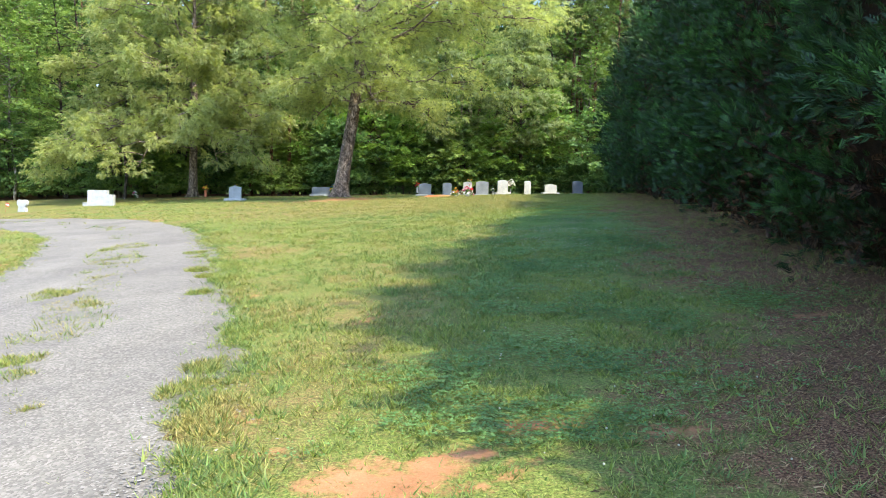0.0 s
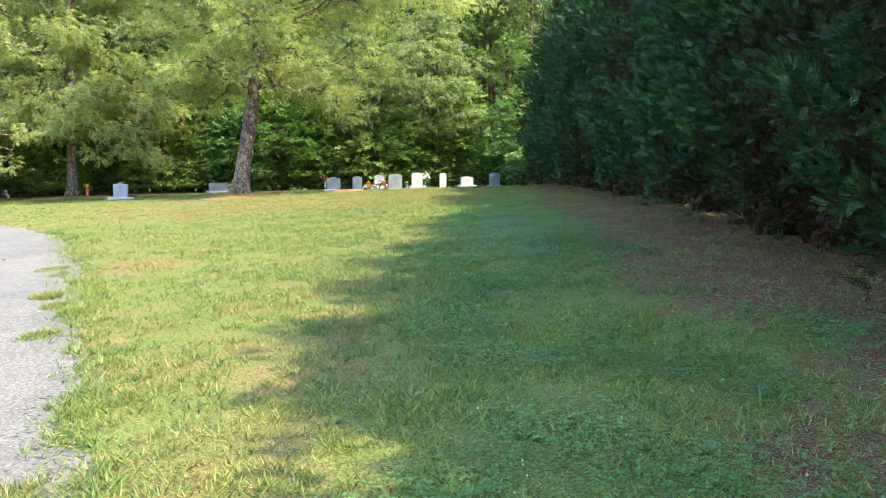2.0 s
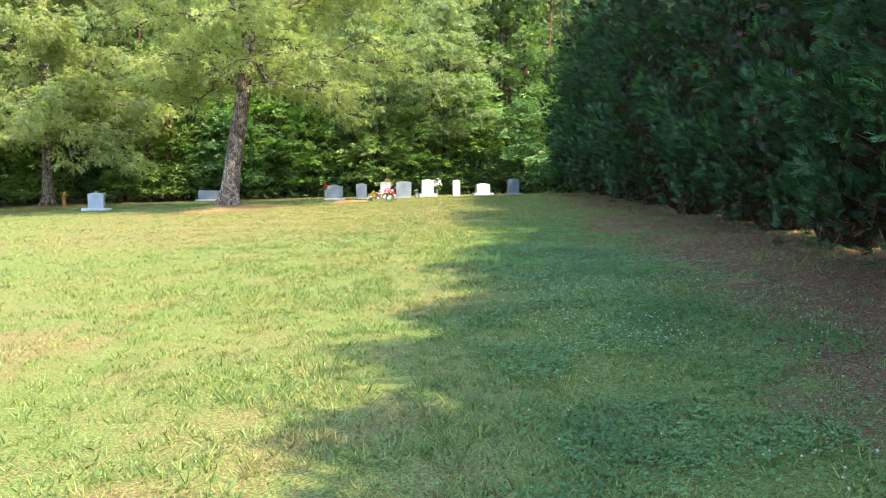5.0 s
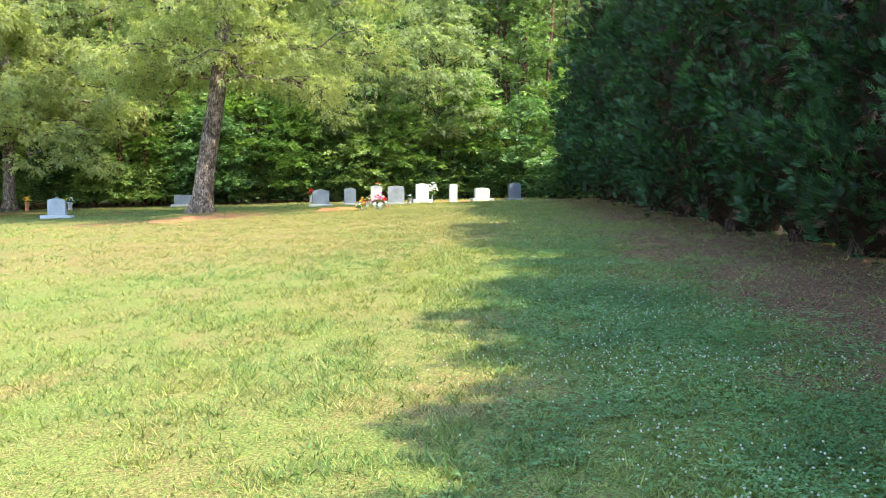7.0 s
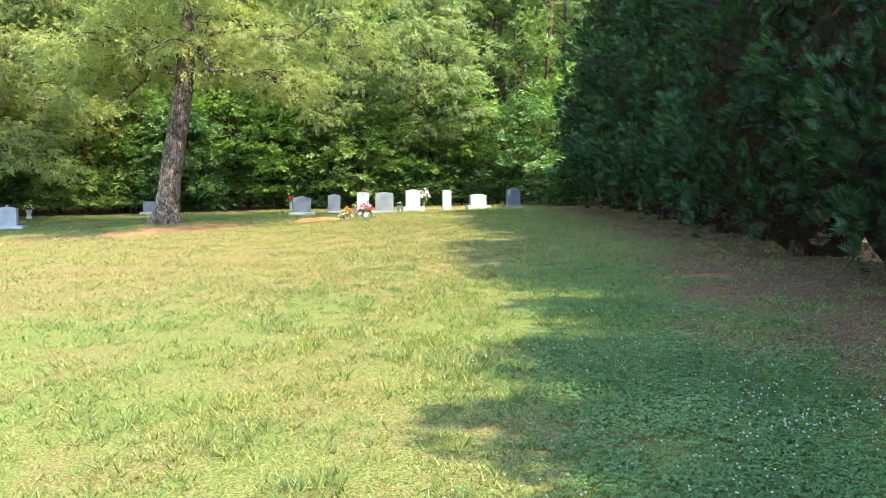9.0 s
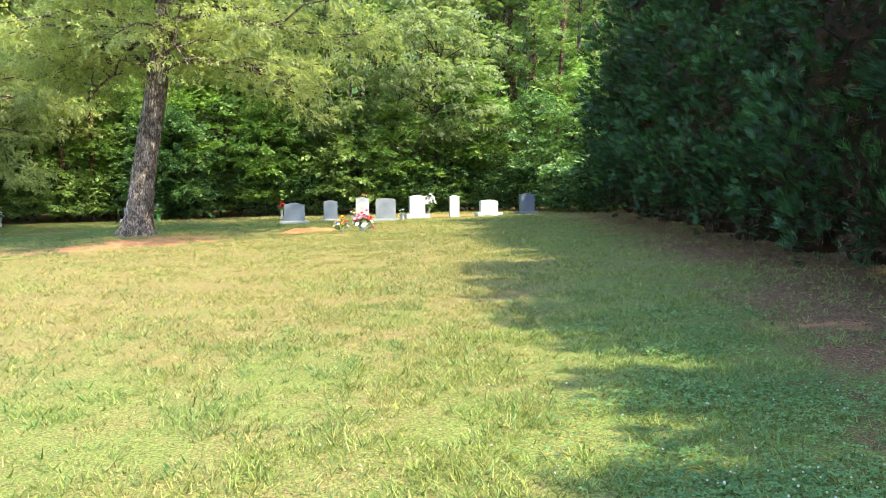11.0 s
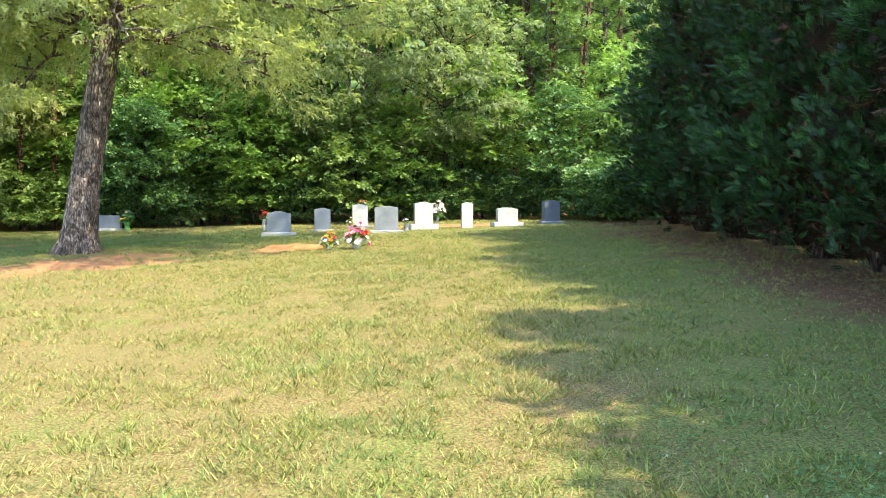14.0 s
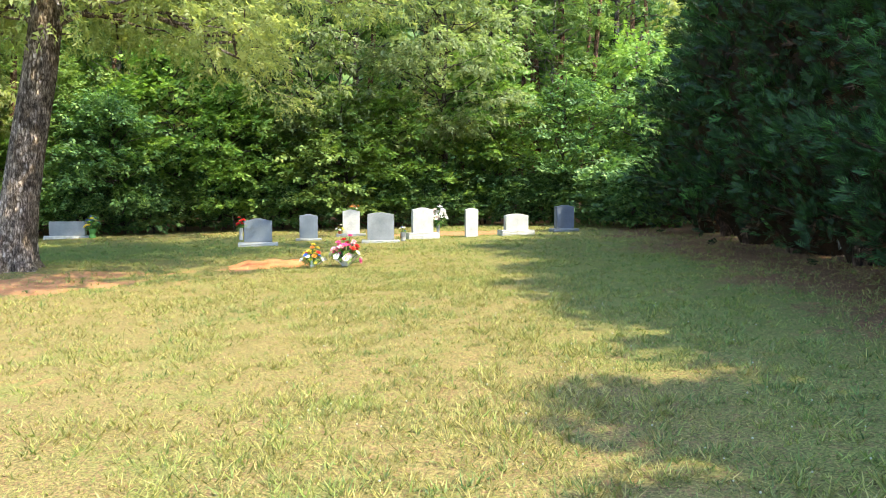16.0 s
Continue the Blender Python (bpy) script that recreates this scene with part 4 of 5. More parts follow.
    x, i = -12.5, 0
    while x < 6.4:
        if not -11.0 < x < -8.9:
            put(edge_low[((2, 0, 2, 0, 2) if x < -7.5 else (1, 0, 1, 2, 1) if x < 0.5 else (0, 2, 1, 0, 2))[i % 5]], x, edge(x) + r.uniform(0.0, 1.5), r.uniform(0.85, 1.25), 35)
        x, i = x + r.uniform(1.2, 1.9), i + 1
    x = -31.0
    while x < 8.2:
        put(bright if x < -7.5 or r.random() < 0.3 else bush, x, edge(x) + r.uniform(-0.75, 0.1), r.uniform(0.6, 1.15), 40)
        x += r.uniform(0.9, 1.5) if x > -13 else r.uniform(1.5, 2.4)
    x = -40.0
    while x < -12:
        put(tall[r.randrange(2)], x, edge(x) + r.uniform(1.5, 3.2), r.uniform(0.85, 1.1))
        put(under, x + 1.2, edge(x) + r.uniform(0, 1.5), r.uniform(0.8, 1.2))
        put(edge_low[r.randrange(3)], x - 0.5, edge(x) + r.uniform(-0.6, 0.4), r.uniform(0.8, 1.2), 30)
        x += r.uniform(2.9, 3.9)
    x = -40.0
    while x < 18:
        put(pine, x, edge(x) + r.uniform(4.0, 9.0), r.uniform(0.9, 1.2))
        x += r.uniform(2.8, 4.4)
    x = -42.0
    while x < 16:
        put(tall[r.randrange(2)], x, edge(x) + r.uniform(8, 13), r.uniform(1.0, 1.25))
        x += r.uniform(6.0, 8.5)
    x = -40.0
    while x < 18:
        put(under, x, edge(x) + r.uniform(3.5, 6.5), r.uniform(0.9, 1.4))
        x += r.uniform(3.4, 4.6)
    for kind, px, py, size in ((bush, 9.5, 42.6, 1.0), (bush, 10.4, 43.4, 1.25), (bush, 9.4, 44.2, 1.1), (bush, 11.4, 44.0, 1.3), (bush, 11.2, 42.4, 1.2), (edge_low[1], 12.6, 43.4, 0.9), (edge_low[1], 8.6, 46.9, 1.1), (edge_low[1], 11.7, 46.8, 1.2), (bush, 8.7, 46.3, 1.0), (bush, 9.7, 45.6, 1.1), (bush, 10.8, 45.3, 1.2), (bush, 12.0, 45.5, 1.2), (bush, 7.6, 47.0, 1.0), (under, 11.4, 46.4, 1.1), (under, 13.4, 47.2, 1.1), (under, 12.4, 49.0, 1.3), (under, 15.0, 48.0, 1.3), (tall[1], 11.5, 50.5, 0.9), (tall[0], 15.5, 50.0, 0.9)):
        put(kind, px, py, size, 30)
    for kind, px, py, size in ((droop, 4.7, 47.7, 1.0), (droop, 0.2, 48.6, 1.05), (edge_tall[0], -19.2, 46.8, 0.85), (edge_tall[2], -10.4, 49.4, 0.9), (edge_tall[0], -11.4, 49.6, 0.55), (edge_tall[0], -9.7, 49.9, 0.5), (edge_low[2], -11.0, 48.5, 1.0), (edge_low[0], -9.0, 49.6, 0.9), (edge_tall[2], -8.2, 48.7, 0.5), (edge_low[1], -6.0, 47.5, 1.0), (edge_low[0], -2.4, 47.5, 0.9), (edge_low[2], 1.4, 47.3, 1.2), (edge_low[0], 3.0, 47.4, 0.85), (edge_tall[2], -27.6, 50.2, 1.15), (edge_tall[1], -24.6, 50.6, 1.0), (edge_tall[1], -30.5, 51.0, 1.1), (edge_tall[0], -21.0, 50.4, 1.0), (edge_tall[1], -17.5, 50.2, 1.05)):
        put(kind, px, py, size, 30)
    for px, py in ((10.3, 49.2), (7.9, 50.0), (9.5, 50.4), (-10.5, 47.9), (-9.5, 48.0), (-9.2, 48.9), (-11.9, 48.2), (8.7, 51.4), (9.9, 52.0), (7.6, 52.6), (5.8, 52.0), (12.9, 52.0)):
        put(pine, px, py, r.uniform(0.9, 1.05))


def build_far_woods():
    """The depth of the woods behind the trees that can be told apart: stems and leaves without number."""
    r = np.random.default_rng(77)
    n = 15000
    x, y = r.uniform(-85, 70, n), r.uniform(66, 76, n)
    h = np.where(x < -28, 18.0, 16.5) * r.random(n) ** 1.35
    p = np.stack([x, y, ground_z(x, y) + h], 1)
    v, f = scatter(*sprig(6, 1.25, 1.05, 1.1, 0.2, 9), p, unit(r.normal(0, 1, (n, 3))), r.uniform(0.8, 1.5, n), r.uniform(-1, 1, n))
    tagged(new("far_woods", raw_mesh("far_woods", v, f, M_LEAFDARK)), "dense dark foliage deep in the woods", "woods", kind="stuff")


build_woods()
build_far_woods()


# ---- graves ----
def slab(profile, depth, bevel=0.012):
    """An upright slab: the profile in x and z, extruded in y and bevelled."""
    bm = bmesh.new()
    vs = [bm.verts.new((x, -depth / 2, z)) for x, z in profile]
    bm.faces.new(vs)
    ext = bmesh.ops.extrude_face_region(bm, geom=bm.faces[:])
    bmesh.ops.translate(bm, verts=[e for e in ext["geom"] if isinstance(e, bmesh.types.BMVert)], vec=(0, depth, 0))
    bmesh.ops.recalc_face_normals(bm, faces=bm.faces)
    if bevel:
        sharp = [e for e in bm.edges if len(e.link_faces) == 2 and e.calc_face_angle(0) > 0.6]
        bmesh.ops.bevel(bm, geom=sharp, offset=bevel, segments=2, affect="EDGES", profile=0.6)
    return bm


def top_line(kind, w, h, n=14):
    """Outline of a headstone's die."""
    if kind == "heart":
        half = [(0.42, 0.0), (0.42, 0.30), (0.33, 0.42), (0.36, 0.52), (0.50, 0.64), (0.53, 0.80), (0.45, 0.94), (0.30, 1.0), (0.15, 0.96), (0.04, 0.87)]
        return [(a * w, b * h) for a, b in half] + [(-a * w, b * h) for a, b in half[::-1]]
    rise = {"flat": 0.0, "arch": 0.13 * w, "low": 0.07 * w, "serp": 0.09 * w}[kind]
    pts = [(-w / 2, 0), (w / 2, 0)]
    for i in range(n + 1):
        s = 1 - 2 * i / n
        k = math.cos(s * math.pi / 2) if kind != "serp" else 0.5 + 0.5 * math.cos(s * math.pi)
        pts.append((s * w / 2, h - rise + rise * k))
    return pts


def block(w, d, h, bevel=0.01, z=0.0):
    bm = slab([(-w / 2, z), (w / 2, z), (w / 2, z + h), (-w / 2, z + h)], d, bevel)
    return bm


def roughened(bm, seed):
    """Rock-faced sides: the block is cut finer and its faces knocked uneven."""
    r = random.Random(seed)
    bmesh.ops.subdivide_edges(bm, edges=[e for e in bm.edges if e.calc_length() > 0.08], cuts=5, use_grid_fill=True)
    for v in bm.verts:
        v.co += Vector((r.uniform(-1, 1), r.uniform(-1, 1), 0.5 * r.uniform(-1, 1))) * 0.008
    return bm


def headstone(x, y, kind, w, h, material, label, base=None, depth=0.16, turn=0.0, base_mat=None, tilt=0.0):
    """A headstone: die and rock-faced base."""
    t = thing("headstone", x, y, label, "headstone", "graves", turn)
    z = -0.08
    if base:
        bw, bd, bh = base
        part("base", roughened(block(bw, bd, bh + 0.08, 0.015, -0.08), int(bw * 1000)), base_mat or M_ROUGH, t, "rough-sided stone base")
        z = bh
    d = part("die", slab(top_line(kind, w, h - z), depth), material, t, "", pose(0, 0.0, z, tilt, 0, 0))
    return t, d


def vase_shape(r0, r1, h, n=12):
    bm = bmesh.new()
    prof = [(0.0, 0.0), (r0, 0.0), (r0 * 1.05, h * 0.1), (r0 * 0.8, h * 0.45), (r1, h), (r1 * 0.85, h), (r1 * 0.7, h * 0.9), (0.0, h * 0.88)]
    rings = [[bm.verts.new((r * math.cos(2 * math.pi * k / n), r * math.sin(2 * math.pi * k / n), z)) for k in range(n)] for r, z in prof[1:-1]]
    for a, b in zip(rings[:-1], rings[1:]):
        for k in range(n):
            bm.faces.new((a[k], a[(k + 1) % n], b[(k + 1) % n], b[k]))
    bm.faces.new(rings[0][::-1])
    bm.faces.new(rings[-1])
    return bm


def bloom(size, petals, seed):
    """A silk flower: two whorls of cupped petals round a button."""
    r = random.Random(seed)
    bm = bmesh.new()
    for ring, (tilt, ln, cnt) in enumerate(((0.35, 1.0, petals), (0.95, 0.72, petals - 1))):
        for i in range(cnt):
            a = 2 * math.pi * (i + 0.5 * ring) / cnt + r.uniform(-0.1, 0.1)
            d = Vector((math.cos(a) * math.cos(tilt), math.sin(a) * math.cos(tilt), math.sin(tilt))) * size * ln
            s = Vector((-math.sin(a), math.cos(a), 0)) * size * 0.42 * ln
            up = Vector((0, 0, size * 0.18))
            vs = [bm.verts.new(p) for p in (Vector(), d * 0.55 + s - up * 0.2, d + s * 0.45 + up, d - s * 0.45 + up, d * 0.55 - s - up * 0.2)]
            bm.faces.new(vs)
    return bm


def button(size):
    bm = bmesh.new()
    bmesh.ops.create_icosphere(bm, subdivisions=1, radius=size * 0.24, matrix=Matrix.Translation((0, 0, size * 0.25)))
    return bm


def plain(name, col, rough=0.6):
    return mottled(name, [(0.3, tuple(c * 0.85 for c in col)), (0.7, tuple(min(1, c * 1.1) for c in col))], 8.0, 90.0, rough, 0.1, 0.002)


M_RED, M_PINK, M_WHITE = plain("red_silk", (0.62, 0.03, 0.03)), plain("pink_silk", (0.72, 0.09, 0.28)), plain("white_silk", (0.80, 0.78, 0.76))
M_BLUSH = plain("blush_silk", (0.74, 0.45, 0.50))
M_YELLOW, M_ORANGE, M_BLUE = plain("yellow_silk", (0.80, 0.62, 0.07)), plain("orange_silk", (0.78, 0.26, 0.05)), plain("blue_silk", (0.08, 0.16, 0.50))
M_STEM, M_WOOD, M_TERRA = plain("green_stem", (0.05, 0.16, 0.04)), plain("weathered_wood", (0.34, 0.15, 0.08)), plain("terracotta", (0.48, 0.15, 0.08))
M_TISSUE = plain("white_tissue", (0.66, 0.68, 0.74), 0.8)
M_BRONZE = plain("grey_metal_vase", (0.30, 0.30, 0.31), 0.45)


def bouquet(name, x, y, label, colours, height, width, count, size, seed, vase=None, z=None, category="flowers", wrap=None):
    """Silk flowers on stems, with leaves, standing in a vase or laid on the ground."""
    r = random.Random(seed)
    t = thing(name, x, y, label, category, "grave flowers")
    if z is not None:
        t.matrix_basis = pose(x, y, z)
    if vase:
        rad, vh, vm = vase
        part("vase", vase_shape(rad, rad * 1.25, vh), vm, t)
    else:
        vh = 0.03
    pieces, lp, lh = [], [], []
    for i in range(count):
        a, k = i * 2.4, math.sqrt((i + 0.5) / count)
        tip = Vector((width / 2 * k * math.cos(a), width / 2 * k * 0.8 * math.sin(a), vh + (height - vh) * (1.0 - 0.55 * k * k) * r.uniform(0.15, 1.1)))
        pieces.append(tube(bend((0, 0, vh * 0.5), tip, 0.02, np.random.default_rng(i + seed), 4, 0.01), [0.006] * 4, 4))
        lp.append(np.array(tip) * 0.75)
        lh.append((math.cos(a + 1), math.sin(a + 1), 0.3))
        aim = (tip - Vector((0, 0, vh * 0.4))).normalized().to_track_quat("Z", "Y").to_matrix().to_4x4()
        big = size * r.uniform(0.8, 1.2)
        head = part("flower", bloom(big, 6, i + seed), (colours[i % len(colours)] if vase or i < 0.78 * count else M_WHITE), t, "", Matrix.Translation(tip) @ aim)
        part("centre", button(big), M_YELLOW, head, "yellow flower centre")
    part("stems", raw_mesh("stems", *join(pieces), M_STEM), None, t)
    if wrap:
        around, up = 26, 5
        v, f = [], []
        for j in range(up):
            k = j / (up - 1)
            for i in range(around):
                a = 2 * math.pi * i / around
                w = width * (0.10 + 0.24 * k) * (1 + k * (0.22 * (-1) ** i + r.uniform(-0.3, 0.2)))
                v.append((wrap[1] * k + w * math.cos(a), w * math.sin(a), 0.01 + height * 0.30 * k * (1 + 0.45 * k * math.sin(2 * a + seed) + k * r.uniform(-0.3, 0.3))))
        for j in range(up - 1):
            for i in range(around):
                f.append((j * around + i, j * around + (i + 1) % around, (j + 1) * around + (i + 1) % around, (j + 1) * around + i))
        part("wrapping", raw_mesh("wrapping", np.array(v), np.array(f), wrap[0]), None, t, "crumpled white tissue wrapping")
    n = len(lp)
    part("leaves", raw_mesh("leaves", *scatter(*sprig(5, 0.07, 0.03, 0.07, 0.1, 5), np.array(lp), np.array(lh), np.full(n, 1.0), np.zeros(n)), M_SHRUB), None, t)
    return t


headstone(-0.95, 40.0, "serp", 0.66, 0.67, M_SHADEGRANITE, "grey granite headstone with a gently arched top on a pale base", (0.93, 0.36, 0.09), 0.18, 3, M_PALEGRANITE)
headstone(0.20, 41.5, "serp", 0.47, 0.69, M_SHADEGRANITE, "narrow grey granite headstone with an arched top", (0.66, 0.32, 0.05), 0.17, 2, M_GRANITE)
headstone(1.33, 42.5, "serp", 0.47, 0.74, M_MARBLE, "pale stone headstone on a wide low base", (0.82, 0.34, 0.07), 0.15, 0, M_GRANITE)
headstone(1.98, 39.5, "low", 0.64, 0.72, M_GRANITE, "grey granite headstone with a curved top dappled by sun", (0.90, 0.36, 0.06), 0.18, -2, M_PALEGRANITE)
headstone(3.10, 40.5, "serp", 0.54, 0.79, M_MARBLE, "white marble headstone with a stepped base and flowers beside it", (0.80, 0.38, 0.15), 0.18, 8, M_MARBLE)
headstone(4.42, 40.8, "arch", 0.345, 0.75, M_MARBLE, "slim upright white marble tablet set in red earth", None, 0.11, 10)
headstone(5.66, 41.0, "low", 0.63, 0.56, M_MARBLE, "low wide pale headstone on a stone base half in shade", (0.92, 0.40, 0.13), 0.20, 8, M_ROUGH)
headstone(7.22, 41.8, "serp", 0.54, 0.74, M_SHADEGRANITE, "blue-grey granite headstone standing in the hedge's shade", (0.78, 0.36, 0.08), 0.17, 10, M_GRANITE)
t, _ = headstone(-10.45, 39.0, "low", 0.62, 0.72, M_PALEGRANITE, "grey headstone with a small finial on a wide white base", (1.05, 0.42, 0.11), 0.18, -2, M_MARBLE)
part("finial", slab([(-0.03, 0), (0.03, 0), (0.03, 0.03), (0.07, 0.05), (0.03, 0.09), (-0.03, 0.09), (-0.07, 0.05), (-0.03, 0.03)], 0.07, 0.008), M_GRANITE, t, "", pose(0, 0, 0.70))
headstone(-7.25, 46.0, "flat", 1.05, 0.52, M_GRANITE, "wide grey headstone behind the oak", (1.3, 0.40, 0.08), 0.20, 0)
headstone(-16.45, 37.0, "flat", 0.98, 0.74, M_MARBLE, "large white marble headstone on a long base", (1.35, 0.42, 0.14), 0.22, -5, M_MARBLE)
headstone(-15.5, 36.0, "flat", 0.50, 0.52, M_MARBLE, "small square white marble marker in front of a larger one", None, 0.20, -5)
headstone(-18.0, 33.2, "heart", 0.46, 0.52, M_MARBLE, "small white marker with two rounded lobes", None, 0.16, -12)


def flag(x, y):
    t = thing("grave_flag", x, y, "small red and white flag on a thin stick", "flag", "grave flowers")
    part("stick", raw_mesh("stick", *tube([(0, 0, -0.1), (0, 0, 0.2), (0.01, 0, 0.46)], [0.006] * 3, 5), M_WOOD), None, t)
    bm = bmesh.new()
    bmesh.ops.create_grid(bm, x_segments=8, y_segments=5, size=0.5)
    for v in bm.verts:
        v.co = Vector((0.02 + (v.co.x + 0.5) * 0.16, 0.02 * math.sin(v.co.x * 9), 0.30 + (v.co.y + 0.5) * 0.14 - 0.05 * (v.co.x + 0.5)))
    part("cloth", bm, M_RED, t)
    bm = bmesh.new()
    bmesh.ops.create_grid(bm, x_segments=8, y_segments=2, size=0.5)
    for v in bm.verts:
        v.co = Vector((0.02 + (v.co.x + 0.5) * 0.16, 0.02 * math.sin(v.co.x * 9) - 0.005, 0.34 + (v.co.y + 0.5) * 0.05 - 0.05 * (v.co.x + 0.5)))
    part("stripe", bm, M_WHITE, t, "white stripe")


flag(-18.75, 33.2)
bouquet("flower_vase", -1.34, 39.86, "red silk flowers in a metal vase on a grave base", [M_RED], 0.58, 0.22, 8, 0.06, 1, (0.045, 0.30, M_BRONZE), gz(-0.95, 40.0) + 0.15)
bouquet("flower_bunch", 0.52, 33.9, "yellow and orange silk flowers laid on fresh red earth", [M_YELLOW, M_YELLOW, M_ORANGE, M_YELLOW, M_RED, M_YELLOW, M_BLUE], 0.36, 0.36, 30, 0.046, 2, None, None, "flowers", (M_TISSUE, 0.10))
bouquet("flower_bunch", 1.07, 33.9, "large bunch of pink and white silk flowers on the grass", [M_PINK, M_RED, M_PINK, M_BLUSH, M_PINK], 0.50, 0.52, 44, 0.055, 3, None, None, "flowers", (M_TISSUE, 0.0))
bouquet("flower_vase", 3.52, 40.62, "white and pale pink silk flowers in a slim metal vase", [M_WHITE, M_WHITE, M_BLUSH, M_WHITE, M_WHITE], 0.80, 0.46, 30, 0.075, 4, (0.045, 0.36, M_BRONZE))
bouquet("flower_vase", 2.55, 39.75, "small grey vase with faded flowers beside a headstone", [M_WHITE, M_BLUE], 0.36, 0.16, 5, 0.04, 5, (0.06, 0.22, M_BRONZE))
bouquet("flower_vase", 1.02, 42.4, "small white flowers in a pot beside a headstone", [M_WHITE, M_YELLOW], 0.34, 0.2, 6, 0.045, 6, (0.05, 0.16, M_TERRA))
bouquet("flower_saddle", 1.42, 42.5, "faded orange silk flowers fixed on top of a headstone", [M_ORANGE, M_WOOD, M_WOOD, M_ORANGE], 0.13, 0.26, 12, 0.04, 11, None, gz(1.33, 42.5) + 0.73)


def grave_mound(x, y, half_x, half_y, height):
    """Heaped red clay over a fresh grave, crumbling at its edge."""
    bm = bmesh.new()
    bmesh.ops.create_grid(bm, x_segments=44, y_segments=26, size=1.0)
    for v in bm.verts:
        px, py = v.co.x * half_x, v.co.y * half_y
        e = math.hypot(v.co.x, v.co.y) + 0.35 * (float(vnoise(x + px, y + py, 0.22, 91)) - 0.5)
        up = height * float(step(1.0, 0.35, e)) * (0.7 + 0.6 * float(vnoise(x + px, y + py, 0.12, 92)))
        v.co = Vector((px, py, gz(x + px, y + py) - gz(x, y) - 0.03 + up + (0.03 if up > 0.004 else 0.0)))
    t = thing("grave_mound", x, y, "low mound of fresh red clay on a grave", "earth mound", "graves")
    part("clay_mound", bm, M_CLAY, t)


M_CLAY = mottled("red_clay", [(0.3, (0.30, 0.105, 0.04)), (0.55, (0.46, 0.175, 0.07)), (0.75, (0.53, 0.24, 0.11))], 7.0, 45.0, 0.95, 0.9, 0.02)
grave_mound(-0.2, 34.6, 0.85, 0.6, 0.08)


def planter(x, y):
    """A low timber trough with soil in it."""
    t = thing("planter_box", x, y, "low dark timber planter box between headstones", "planter", "grave flowers")
    for dy in (-0.08, 0.08):
        part("long_side", block(0.42, 0.02, 0.15, 0.004, -0.03), M_WOOD, t, "", pose(0, dy, 0))
    for dx in (-0.2, 0.2):
        part("end", block(0.02, 0.14, 0.15, 0.004, -0.03), M_WOOD, t, "", pose(dx, 0, 0))
    part("soil", block(0.38, 0.14, 0.11, 0.01, -0.03), M_TERRA, t, "dry red soil")


planter(2.78, 40.9)
bouquet("flower_basket", -6.45, 45.7, "dark green and blue flower basket by a headstone", [M_STEM, M_BLUE, M_YELLOW, M_STEM, M_BLUE], 0.78, 0.42, 18, 0.08, 7, (0.10, 0.28, M_STEM))
bouquet("flower_cross", -12.2, 45.6, "yellow and green flowers on a white grave stand", [M_YELLOW, M_STEM, M_WHITE], 0.72, 0.36, 14, 0.07, 8, (0.10, 0.36, M_MARBLE))
bouquet("flower_vase", -13.75, 44.9, "orange and yellow flowers in a red vase beneath an oak", [M_YELLOW, M_ORANGE], 0.66, 0.34, 12, 0.08, 9, (0.09, 0.40, M_TERRA))
bouquet("flower_wreath", -18.9, 47.6, "small pink and white wreath near the edge of the woods", [M_WHITE, M_PINK, M_WHITE], 0.50, 0.34, 12, 0.08, 10)


# ---- grass, clover, needles ----
def blades(x, y, length, width, aim, lean, dry, r):
    """Leaning grass blades, one slim triangle each, as arrays."""
    n = len(x)
    b = r.uniform(0, 2 * math.pi, n)
    s = np.stack([-np.sin(b), np.cos(b)], 1) * (width / 2)[:, None]
    z = ground_z(x, y) - 0.004
    base = np.stack([x, y], 1)
    v = np.empty((n, 3, 3), np.float32)
    v[:, 0, :2], v[:, 1, :2] = base - s, base + s
    v[:, 2, :2] = base + np.stack([np.cos(aim), np.sin(aim)], 1) * (length * np.sin(lean))[:, None]
    v[:, 0, 2] = v[:, 1, 2] = z
    v[:, 2, 2] = z + length * np.cos(lean)
    return v.reshape(-1, 3), np.arange(3 * n).reshape(-1, 3), np.repeat(dry, 3)


